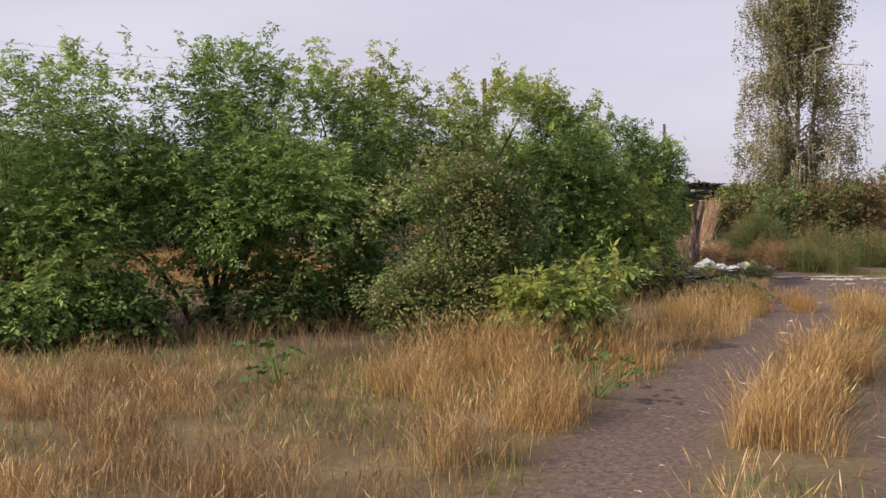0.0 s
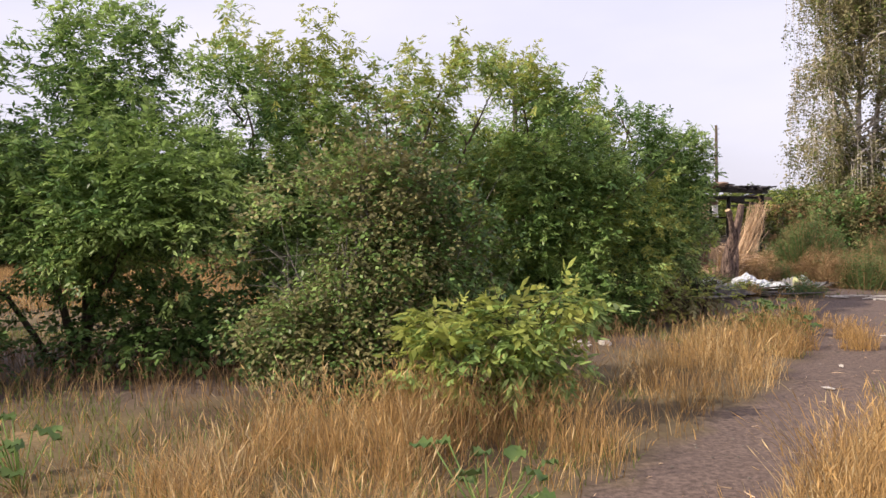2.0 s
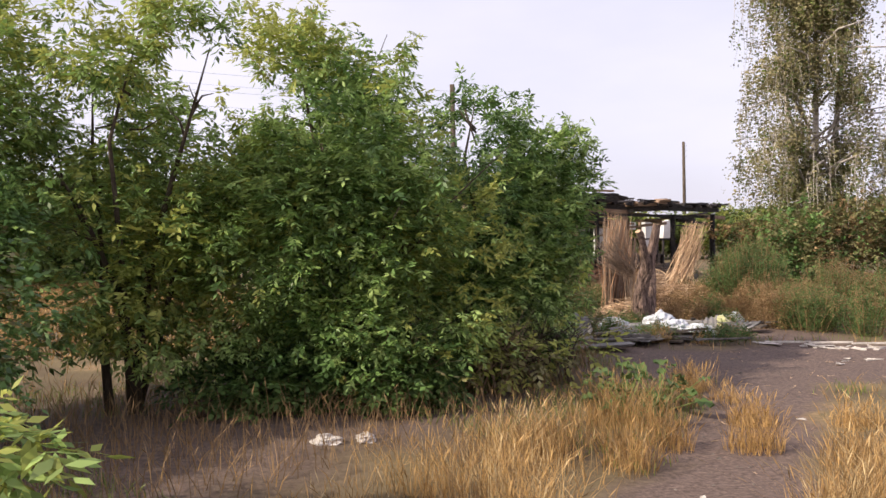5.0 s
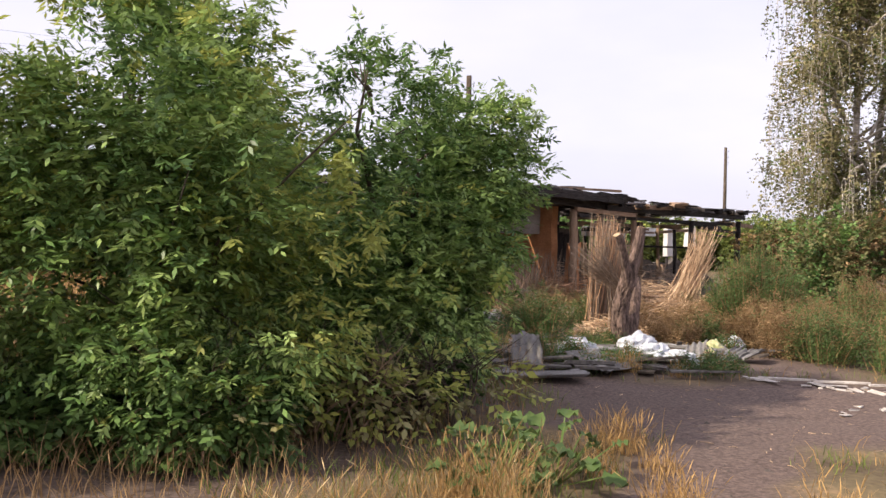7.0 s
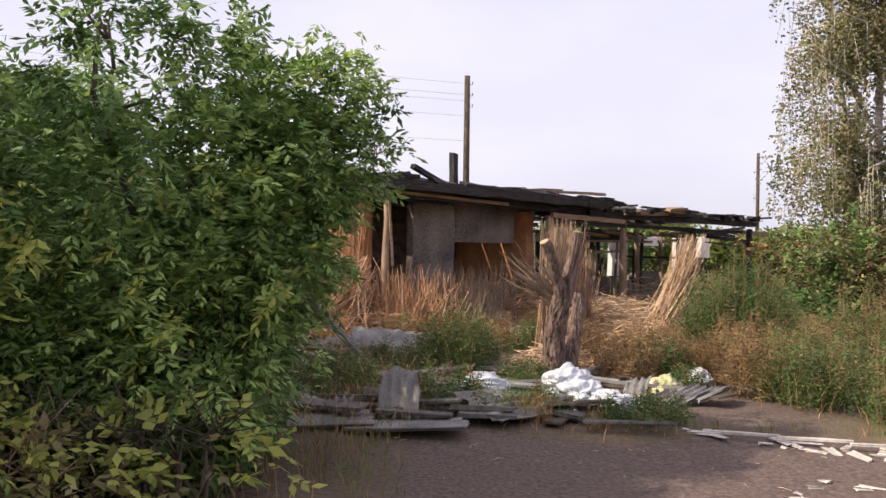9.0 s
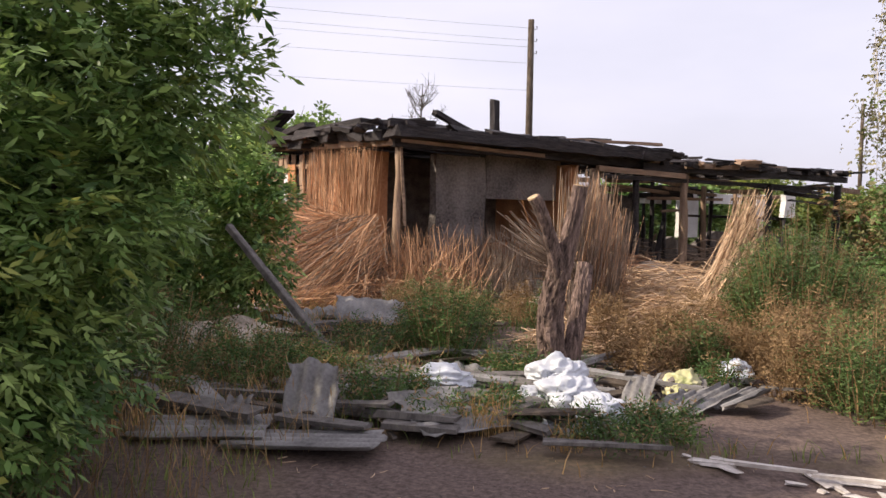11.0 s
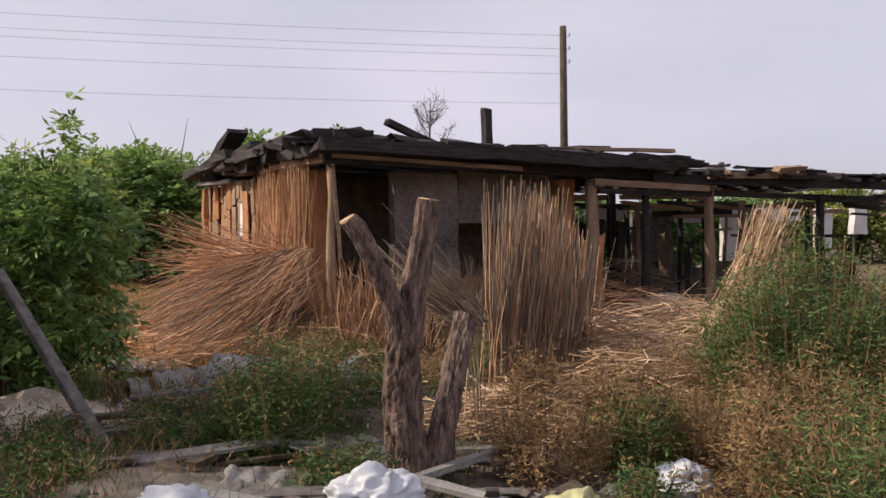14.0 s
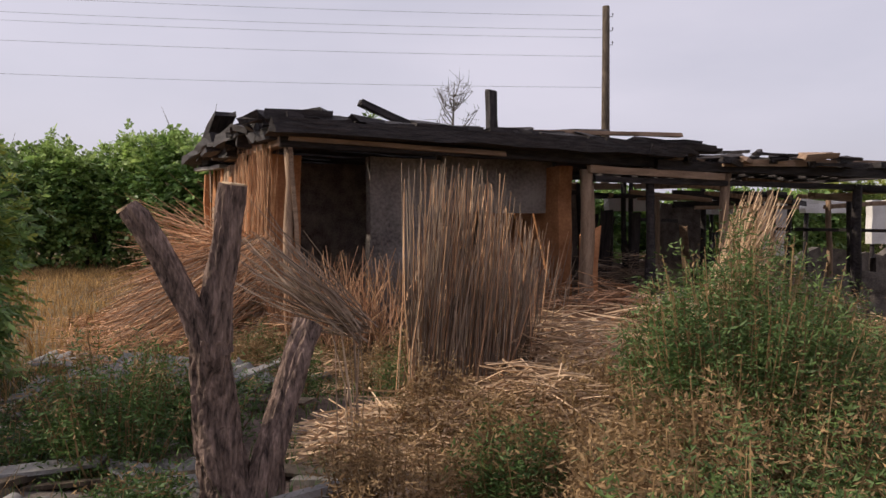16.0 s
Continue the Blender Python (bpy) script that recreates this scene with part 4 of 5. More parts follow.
for at, n, sd in (((4.4, 15.2, 0), 110, 82), ((3.5, 14.4, 0), 70, 83)):
    bush("brushwood", at, [(0, 0, 0.4, 0.55, 0.4, 0.35), (0.5, -0.1, 0.35, 0.5, 0.35, 0.3)], n, [LEAF_OLIVE, LEAF_YELLOW], (0.4, 0.6), "heap of dead branches with yellow leaves", "brushwood", 0.09, 5, 0.25, stems=26, stem_r=0.009, bark=WOOD_WORN, seed=sd)

# birch and the shrubs round it
def birch(x, y, seed, h, label):
    rng = np.random.default_rng(seed)
    root = empty("birch_tree", pose(x, y, 0), label, "tree")
    items = []
    for sx, lean in ((-0.25, -1.0), (0.35, 0.8), (0.05, 0.1)):
        items.append(([(sx, 0, -0.2), (sx + lean * 0.2, 0.1, h * 0.3), (sx + lean * 0.7, 0.1, h * 0.65), (sx + lean * 1.1, 0, h * 0.97)], [0.14, 0.1, 0.06, 0.02], 9, 0.2))
    pts, outs = [], []
    for k in range(100):
        z = h * rng.uniform(0.24, 1.0)
        a = rng.uniform(0, 6.283)
        reach = rng.uniform(0.35, 1.0) * (2.5 if z < h * 0.75 else 1.9)
        s = np.array([rng.normal(0, 0.3), rng.normal(0, 0.3), z - 0.6])
        e = s + np.array([math.cos(a) * reach, math.sin(a) * reach, rng.uniform(0.2, 1.0)])
        items.append(([tuple(s), tuple((s + e) / 2 + np.array([0, 0, 0.35])), tuple(e)], [0.05, 0.03, 0.012], 5, 0))
        thin = reach > 1.7
        for _ in range(6 if thin else 7):
            f = rng.uniform(0.75, 1.0) if thin else rng.uniform(0.3, 1.0)
            q = s + (e - s) * f + rng.normal(0, 0.2, 3)
            drop = rng.uniform(1.2, 2.8) if thin else rng.uniform(0.3, 1.2)
            end = q + np.array([rng.normal(0, 0.15), rng.normal(0, 0.15), -drop])
            items.append(([tuple(q), tuple((q + end) / 2 + rng.normal(0, 0.05, 3)), tuple(end)], [0.007, 0.006, 0.003], 3, 0))
            c = 20 if thin else 52
            g = rng.random((c, 1))
            pts.append(q + (end - q) * g + rng.normal(0, 0.05 if thin else 0.16, (c, 3)))
            outs.append(rng.normal(0, 1, (c, 3)) + np.array([0, 0, -0.6]))
    part("trunk", tubes_mesh("trunk", items, BIRCH_BARK), root)
    p, o = np.concatenate(pts), np.concatenate(outs)
    k = p[:, 2] > 1.2
    v = leaflets(p[k], o[k], 3, 0.078, 0.36, rng, 0.6)
    part("crown", quads_mesh("crown", v, [LEAF_BIRCH, LEAF_FAR], np.tile(rng.random(k.sum()) < 0.25, 3)), root)


BIRCH_BARK = shade("pale_bark", (0.2, 0.17, 0.15), (0.62, 0.57, 0.52), 0.8, 4, 30, 0.4, 0, 0, 0, (1, 1, 3))
birch(15.2, 30.6, 91, 10.5, "weeping grey-leaved birch with pale hanging twigs")
for i, (x, y, r, h, ms) in enumerate([(13.2, 27.8, 1.2, 1.6, 0), (14.6, 28.4, 1.6, 2.3, 1), (16.8, 28.8, 1.7, 2.6, 1), (19.2, 29.6, 1.9, 2.6, 0), (22.0, 31, 2.0, 2.8, 0), (14.0, 33.0, 1.0, 1.9, 1), (18.0, 25.5, 1.3, 1.5, 0)]):
    bush("roadside_shrub", (x, y, 0), [(0, 0, h * 0.45, r, r * 0.8, h * 0.5), (0.4 * r, 0, h * 0.72, r * 0.6, r * 0.5, h * 0.33), (-0.5 * r, 0, h * 0.6, r * 0.6, r * 0.5, h * 0.35)], 2200, [LEAF_DARK, LEAF_OLIVE, WEED_BROWN], ((0.4, 0.45, 0.15), (0.3, 0.45, 0.25))[ms], "green and rusty scrub below the birch", "shrub", 0.09, 4, 0.3, stems=10, stem_r=0.02, seed=100 + i, shoots=30, group="scrub below the birch")

# far trees
def far_tree(x, y, r, h, seed, mats, shares, label):
    rng = np.random.default_rng(seed)
    lobes = [(0, 0, h * 0.5, r, r, h * 0.45)]
    for k in range(5):
        a = rng.uniform(0, 6.283)
        lobes.append((r * 0.6 * math.cos(a), r * 0.6 * math.sin(a), h * rng.uniform(0.4, 0.82), r * rng.uniform(0.4, 0.65), r * 0.5, h * rng.uniform(0.14, 0.24)))
    bush("far_tree", (x, y, 0), lobes, 3000, mats, shares, label, "tree", 0.17, 5, 0.36, stems=6, stem_r=0.08, seed=seed, shell=0.6, shoots=18, group="far trees")


rt = random.Random(3)
for i in range(11):
    f = i / 10
    far_tree(-16 + 16.5 * f + rt.uniform(-0.8, 0.8), 37.5 + 6.5 * f + rt.uniform(-1, 1), rt.uniform(1.6, 2.3), rt.uniform(3.6, 5.0), 200 + i, [LEAF_DARK, LEAF_GREEN], (0.45, 0.55), "dark green tree in the row beyond the field")
for i in range(15):
    f = i / 14
    far_tree(14 + 44 * f + rt.uniform(-1.5, 1.5), 62 - 4 * f + rt.uniform(-3, 3), rt.uniform(2.2, 3.2), rt.uniform(2.9, 4.0), 230 + i, [LEAF_FAR, LEAF_YELLOW], (0.75, 0.25), "yellowish green tree on the skyline")
for i in range(12):
    f = i / 11
    far_tree(-34 + 22 * f + rt.uniform(-1, 1), 24 + 14 * f + rt.uniform(-2, 2), rt.uniform(2.0, 3.0), rt.uniform(3.8, 5.4), 260 + i, [LEAF_DARK, LEAF_GREEN], (0.5, 0.5), "dark green tree in the row beyond the field")

for i in range(9):
    q = SHED @ Vector((4.0 + i * 1.7, 9.0 + rt.uniform(-0.8, 0.8), 0))
    bush("back_shrub", (q.x, q.y, 0), [(0, 0, 1.2, 1.2, 1.0, 1.2), (0.5, 0, 1.9, 0.7, 0.7, 0.6)], 1300, [LEAF_DARK, LEAF_GREEN], (0.5, 0.5), "green shrub seen through the open porch", "shrub", 0.16, 5, 0.32, stems=6, stem_r=0.03, seed=300 + i, group="shrubs behind the porch")

# bare sapling behind the shed
rng = np.random.default_rng(77)
bare_tree = empty("bare_tree", pose(2.75, 37.75, 0), "small leafless tree with fine twigs behind the shed", "tree")
items = [([(0, 0, -0.1), (0.05, 0, 2.0), (0, 0, 3.6), (0.05, 0, 5.2)], [0.09, 0.07, 0.04, 0.008], 7, 0.1)]
for k in range(34):
    z = rng.uniform(2.6, 4.9)
    a = rng.uniform(0, 6.283)
    L = rng.uniform(0.5, 1.0) * (1.15 if z < 4.2 else 0.7)
    s = np.array([0.02, 0, z])
    e = s + np.array([math.cos(a) * L * 0.75, math.sin(a) * L * 0.75, rng.uniform(0.5, 0.9) * L])
    items.append(([tuple(s), tuple((s + e) / 2 - np.array([0, 0, 0.1])), tuple(e)], [0.018, 0.011, 0.005], 4, 0))
    for _ in range(7):
        q = s + (e - s) * rng.uniform(0.35, 1)
        items.append(([tuple(q), tuple(q + rng.normal(0, 0.14, 3) + np.array([0, 0, 0.12]))], [0.007, 0.003], 3, 0))
part("trunk", tubes_mesh("trunk", items, BARK_DARK), bare_tree)

# ---- poles and wires ----
def utility_pole(x, y, h, label):
    root = empty("utility_pole", pose(x, y, 0), label, "utility pole", "wooden utility poles")
    part("pole", tubes_mesh("pole", [([(0, 0, -0.3), (0.02, 0, h / 2), (0, 0, h)], [0.15, 0.135, 0.115], 10, 0.1)], BARK_DARK), root)
    for k in range(3):
        z = h - 0.35 - 0.45 * k
        part("insulator", tubes_mesh("insulator", [([(0.1, 0, z), (0.22, 0, z), (0.22, 0, z + 0.1)], [0.012, 0.012, 0.03], 6, 0)], WIRE), root)
    return root


utility_pole(5.28, 45.0, 8.6, "dark wooden utility pole standing behind the shed")
utility_pole(25.25, 75.7, 9.3, "distant dark wooden utility pole beyond the trees")
utility_pole(-27.5, 28.0, 9.25, "dark wooden utility pole far along the field")
for i, dz in enumerate((0.3, 0.75, 1.0, 1.6, 2.6)):
    a, b = Vector((5.28 - 0.1, 45.0, 8.6 - dz)), Vector((-27.4, 28.0, 9.25 - dz))
    pts = [a.lerp(b, k / 16) - Vector((0, 0, 0.3 * 4 * (k / 16) * (1 - k / 16))) for k in range(17)]
    tagged(new("overhead_wire", tubes_mesh("overhead_wire", [([tuple(p) for p in pts], [0.005] * 17, 4, 0)], WIRE)), "thin grey overhead wire strung between poles", "wire", "overhead wires")

# ---- the dump ----
def bag(name, at, size, mat, seed, label, lump=0.35):
    """A crumpled polythene bag: a lumpy closed skin with folds and a tied neck."""
    bm = bmesh.new()
    bmesh.ops.create_icosphere(bm, subdivisions=5, radius=1)
    for v in bm.verts:
        p = v.co.copy()
        n1 = noise.noise(p * 1.3 + Vector((seed, 0, 0)))
        n2 = abs(noise.noise(p * 1.9 + Vector((0, seed, 0))))
        n3 = abs(noise.noise(Vector((p.x * 2.2, p.y * 3.4, p.z * 3.0)) + Vector((0, 0, seed))))
        k = 1 + lump * n1 - 0.32 * n2 - 0.22 * n3
        k -= 0.1 * (0.5 - abs(noise.noise(p * 5.0 + Vector((seed * 2, 0, 0))))) + 0.04 * (0.5 - abs(noise.noise(p * 9.0 + Vector((0, seed * 3, 0)))))
        if p.z > 0.8:
            k += (p.z - 0.8) * 0.6
        v.co = Vector((p.x * k * size[0], p.y * k * size[1], max(p.z * k, -0.62) * size[2] * 0.9))
    me = bpy.data.meshes.new(name)
    bm.to_mesh(me)
    bm.free()
    me.materials.append(mat)
    me.polygons.foreach_set("use_smooth", [True] * len(me.polygons))
    ob = new(name, me)
    ob.matrix_basis = pose(at[0], at[1], at[2] + 0.6 * size[2], 0, 0, seed * 40)
    return tagged(ob, label, "bag")


WB = "crumpled white polythene bag on the dump"
bag("rubbish_bag", (7.85, 20.3, 0.06), (0.3, 0.27, 0.19), BAG_WHITE, 1, "torn white polythene bag below the pollarded trunk")
bag("rubbish_bag", (7.97, 19.85, 0.02), (0.33, 0.26, 0.17), BAG_WHITE, 2, WB)
bag("rubbish_bag", (8.2, 19.45, 0.0), (0.28, 0.22, 0.15), BAG_WHITE, 3, WB)
bag("rubbish_bag", (8.02, 19.1, 0.0), (0.2, 0.16, 0.09), BAG_WHITE, 4, WB)
bag("rubbish_bag", (7.66, 19.9, 0.0), (0.16, 0.15, 0.1), BAG_WHITE, 8, WB)
bag("rubbish_bag", (6.95, 19.8, 0.08), (0.3, 0.22, 0.16), BAG_WHITE, 5, "full white sack lying on boards", 0.12)
bag("rubbish_bag", (8.9, 20.5, 0.0), (0.22, 0.18, 0.16), BAG_LIME, 6, "yellow-green polythene bag of rubbish")
bag("rubbish_bag", (9.45, 21.35, 0.0), (0.2, 0.2, 0.14), BAG_WHITE, 7, "dirty white bag by dry weeds")
bag("rubbish_bag", (3.2, 13.0, 0.0), (0.14, 0.12, 0.06), PAPER, 9, "dirty pale lump of rubbish in shaded grass")
bag("rubbish_bag", (3.5, 13.05, 0.0), (0.08, 0.1, 0.06), PAPER, 10, "dirty pale lump of rubbish in shaded grass")


def slate(at, size, rot, label="grey corrugated cement roofing sheet lying on the dump", seed=0, waves=6):
    """A broken corrugated cement sheet with thickness and chipped edges."""
    lx, ly = size
    nx, ny = waves * 6, 5
    verts, faces = [], []
    for s in (0, 1):
        for j in range(ny + 1):
            for i in range(nx + 1):
                x, y = lx * (i / nx - 0.5), ly * (j / ny - 0.5)
                c = noise.noise(Vector((i * 0.35 + seed * 3, j * 0.9, seed))) * 0.05
                if j in (0, ny):
                    y += c
                if i in (0, nx):
                    x += c
                verts.append((x, y, 0.017 * math.cos(2 * math.pi * waves * i / nx) - 0.007 * s))
    o = (nx + 1) * (ny + 1)
    w = nx + 1
    for j in range(ny):
        for i in range(nx):
            a = j * w + i
            faces.append((a, a + 1, a + w + 1, a + w))
            faces.append((o + a, o + a + w, o + a + w + 1, o + a + 1))
    rim = [i for i in range(nx)] + [j * w + nx for j in range(ny)] + [ny * w + i for i in range(nx, 0, -1)] + [j * w for j in range(ny, 0, -1)]
    for a, b in zip(rim, rim[1:] + rim[:1]):
        faces.append((b, a, o + a, o + b))
    ob = new("roofing_sheet", mesh_of("roofing_sheet", verts, faces, SLATE, True))
    ob.matrix_basis = pose(*at, *rot)
    return tagged(ob, label, "roofing sheet", "roofing sheets")


slate((7.15, 18.95, 0.14), (0.7, 0.62), (0, 12, -50), seed=1, waves=4)
slate((6.35, 18.25, 0.06), (0.45, 1.0), (3, -2, -88), seed=2, waves=4)
slate((5.6, 18.35, 0.06), (0.5, 0.9), (2, 2, -80), seed=3, waves=4)
slate((6.22, 18.75, 0.22), (0.36, 0.5), (62, 4, 8), "upright broken piece of corrugated cement sheet", 4, 3)
slate((5.72, 18.6, 0.11), (0.16, 0.26), (60, 10, 15), "small broken piece of cement sheet", 5, 2)
slate((8.5, 19.85, 0.13), (0.26, 0.42), (36, -14, -25), "tilted broken piece of cement sheet", 6, 3)
slate((8.8, 19.95, 0.08), (0.22, 0.5), (12, 5, -40), seed=7, waves=3)
slate((9.05, 20.1, 0.1), (0.22, 0.6), (12, 8, -42), seed=8, waves=3)
slate((9.3, 20.2, 0.1), (0.2, 0.55), (10, -6, -48), seed=9, waves=3)
slate((5.4, 23.6, 0.22), (1.1, 0.6), (24, 5, 15), "row of grey corrugated cement sheets below the reeds", 10, 6)
slate((4.6, 23.9, 0.1), (1.0, 0.7), (10, -4, 40), seed=11, waves=6)
slate((5.9, 23.9, 0.16), (0.6, 0.5), (18, 12, -20), seed=12, waves=4)
slate((7.05, 20.6, 0.1), (0.5, 0.4), (10, 6, 20), seed=13, waves=3)
slate((7.2, 21.5, 0.1), (0.7, 0.5), (6, 4, 60), seed=14, waves=4)
slate((3.4, 24.6, 0.08), (0.9, 0.6), (4, 3, 20), seed=15, waves=5)
rr = random.Random(12)
for i in range(84):
    x, y = rr.uniform(4.2, 7.9), rr.uniform(18.5, 21.9)
    if 44 < i < 60:
        x, y = rr.uniform(3.4, 6.5), rr.uniform(21.8, 24.0)
    L = rr.uniform(0.35, 1.3)
    ob = new("scrap_board", beam_mesh("scrap_board", (L, rr.uniform(0.06, 0.2), rr.uniform(0.02, 0.04)), (POLE_GREY, BARK_DARK, SLATE, POLE_GREY)[i % 4], 0.015, 4, 0.1, i))
    ob.matrix_basis = pose(x, y, rr.uniform(0.05, 0.16), rr.uniform(-8, 8), rr.uniform(-6, 6), rr.gauss(5, 40))
    tagged(ob, "weathered broken board lying in the dump", "board", "boards in the dump")
for i in range(14):
    ob = new("scrap_board", beam_mesh("scrap_board", (rr.uniform(0.2, 0.6), rr.uniform(0.05, 0.16), 0.03), (BARK_DARK, POLE_GREY)[i % 2], 0.02, 4, 0.1, i + 140))
    ob.matrix_basis = pose(rr.uniform(8.3, 9.8), rr.uniform(20.1, 21.5), rr.uniform(0.03, 0.1), rr.uniform(-12, 12), rr.uniform(-10, 10), rr.uniform(0, 360))
    tagged(ob, "dark charred piece of board in the dump", "board", "boards in the dump")
# pale scraps along the yard's edge
for i in range(58):
    f = rr.random()
    if i < 40:
        x, y = 8.6 + 2.6 * f + rr.gauss(0, 0.1), 18.65 - 0.75 * f + rr.gauss(0, 0.1)
    elif i < 48:
        x, y = rr.uniform(8.8, 10.4), rr.uniform(16.8, 17.4)
    else:
        x, y = rr.uniform(4.5, 9.0), rr.uniform(9.5, 18)
        if abs(float(off_line(x, y, LANE))) > 0.6:
            continue
    L = rr.uniform(0.08, 0.45) if i < 48 else rr.uniform(0.05, 0.14)
    ob = new("scrap", beam_mesh("scrap", (L * 0.6, rr.uniform(0.02, 0.09), 0.012), PAPER, 0.02, 3, 0.3, i + 70))
    ob.matrix_basis = pose(x, y, float(ground_height(x, y)) + 0.012, rr.uniform(-5, 5), 0, rr.gauss(-20, 45))
    tagged(ob, "pale splinter of board on the bare earth", "scrap", "pale scraps on the yard")
for i in range(3):
    a = Vector((8.9 + i * 0.55, 18.62 - i * 0.17, 0.03))
    ob = new("lath", beam_mesh("lath", (0.6, 0.03, 0.02), PAPER, 0.01, 4, 0, i + 33))
    ob.matrix_basis = along(a, a + Vector((0.85, -0.24 + 0.05 * i, 0.02)))
    tagged(ob, "pale wooden lath along the edge of the yard", "lath", "pale laths")
lp = empty("leaning_pole", pose(0, 0, 0), "grey squared timber leaning out of the shrub", "timber")
part("timber", beam_mesh("timber", (2.0, 0.085, 0.07), POLE_GREY, 0.006, 6, 0.15, 3), lp, m=along((5.78, 20.95, -0.03), (4.3, 21.4, 1.38)))

def chunks(name, cx, cy, rx, ry, n, size, mat, label, seed):
    """Broken lumps of plaster and brick lying over one another."""
    rng = np.random.default_rng(seed)
    verts, faces = [], []
    for i in range(n):
        a, q = rng.uniform(0, 6.283), math.sqrt(rng.random())
        c = np.array([cx + rx * q * math.cos(a), cy + ry * q * math.sin(a), 0.03 + 0.22 * (1 - q) * rng.random()])
        h = size * rng.uniform(0.4, 1.3, 3) * np.array([1, 0.8, 0.5])
        m = np.array(Euler(rng.uniform(-0.6, 0.6, 3) + np.array([0, 0, a])).to_matrix())
        o = len(verts)
        for sx, sy, sz in ((-1, -1, -1), (1, -1, -1), (1, 1, -1), (-1, 1, -1), (-1, -1, 1), (1, -1, 1), (1, 1, 1), (-1, 1, 1)):
            verts.append(tuple(c + m @ (h * np.array([sx, sy, sz]) * rng.uniform(0.65, 1.1, 3))))
        faces += [tuple(o + k for k in f) for f in ((0, 3, 2, 1), (4, 5, 6, 7), (0, 1, 5, 4), (1, 2, 6, 5), (2, 3, 7, 6), (3, 0, 4, 7))]
    tagged(new(name, mesh_of(name, verts, faces, mat)), label, "rubble", kind="stuff")


chunks("rubble_pieces", 4.1, 21.9, 1.1, 0.9, 170, 0.06, RUBBLE, "pale broken plaster pieces strewn before the shrub", 1)
chunks("rubble_pieces", 7.6, 26.8, 0.8, 0.6, 110, 0.07, RUBBLE, "pale broken clay lumps beside the porch pier", 2)
chunks("rubble_pieces", 8.6, 20.6, 0.8, 0.5, 120, 0.04, ASH, "dark burnt lumps around the rubbish bags", 3)
chunks("rubble_pieces", 6.3, 19.6, 1.5, 1.1, 220, 0.035, ASH, "dark burnt crumbs between the scrap boards", 4)

# stones and clods on bare earth
rng = np.random.default_rng(44)
n = 5000
x, y = rng.uniform(-1, 14, n), rng.uniform(2, 19.5, n)
k = rng.random(n) < bare(x, y)
c = on_ground(np.column_stack([x[k], y[k]]))
r = rng.uniform(0.003, 0.011, (len(c), 1)) * np.where(rng.random((len(c), 1)) < 0.05, 2.0, 1)
o = lambda sx, sy, sz: c + np.array([0, 0, 0.012]) + np.array([sx, sy, sz]) * r * rng.uniform(0.7, 1.3, (len(c), 3))
v0, v1, v2, v3, v4 = o(-1, -1, 0), o(1, -1, 0), o(1, 1, 0), o(-1, 1, 0), o(0, 0, 0.9)
pv = np.concatenate([np.stack([v0, v1, v4, v4], 1), np.stack([v1, v2, v4, v4], 1), np.stack([v2, v3, v4, v4], 1), np.stack([v3, v0, v4, v4], 1)])
pv[:, 3] = (pv[:, 2] + pv[:, 0]) / 2
tagged(new("pebbles", quads_mesh("pebbles", pv, [ASH])), "small stones and clods on the dirt track", "pebbles", kind="stuff")

# ---- grass and weeds ----
rng = np.random.default_rng(21)


def patchy(x, y, k):
    return np.clip(0.5 + 0.55 * wavy(x + 3.1, y - 1.7, k) + 0.25 * wavy(x, y, 3.1 * k), 0, 1)


def verge(x, y):
    """Where the tall dry grass stands: clumps left of the lane, and the strip between the two lanes."""
    d, hd = off_line(x, y, LANE), off_line(x, y, HEDGE)
    clump = np.clip(patchy(x, y, 0.8) * 1.7 - 0.75 + 0.75 * wavy(x, y, 2.6) + 0.45 * wavy(x + 2, y + 1, 6.0), 0.03, 1)
    clump = clump * (1 - 0.85 * np.exp(-(((x + 0.5) / 0.9) ** 2 + ((y - 8.6) / 0.9) ** 2)))
    k = (1 - bare(x, y)) ** 2 * np.clip((hd - np.where(x < 0.6, 0.85, 0.1)) / 0.8, 0.03, 1) * (hd > -0.4) * clump * (d < 0) * np.clip((15.6 - y) / 0.8, 0, 1)
    k = k * np.where(y > 10.5, np.clip((d + 2.3) / 0.7, 0.08, 1), 1) * np.where(y > 13.8, np.clip((d + 1.5) / 0.5, 0.02, 1), 1)
    strip = (d > 0.6) & (d < 1.2 + 0.2 * wavy(x, y, 1.4))
    return np.where(strip, 0.95 * (wavy(x + 0.6, y, 0.8) > np.where(y > 8.5, 0.3, -0.1)) * (1 - bare(x, y)) * (y < 11.6) * (y > 3.4), k * (d < 0.6))


pts = scatter(430000, -6.5, 9.0, 2.5, 17.5, verge, rng)
low_left = 1 - 0.45 * np.clip((0.6 - pts[:, 0]) / 1.2, 0, 1) * np.clip((8.6 - pts[:, 1]) / 1.0, 0, 1)
hs = ((0.22 + 0.34 * patchy(pts[:, 0], pts[:, 1], 0.8) * np.clip(off_line(pts[:, 0], pts[:, 1], HEDGE) / 1.5, 0.45, 1)) * low_left)[:, None]
pick = patchy(pts[:, 0] + 7, pts[:, 1], 1.9) + rng.normal(0, 0.22, len(pts))
pick = pick + 0.45 * (1 - low_left) / 0.45
sets = [(GRASS_DRY, pick < 0.72, 0.4), (GRASS_PALE, (pick >= 0.72) & (pick < 0.9), 0.5), (WEED_BROWN, pick >= 0.9, 0.2)]
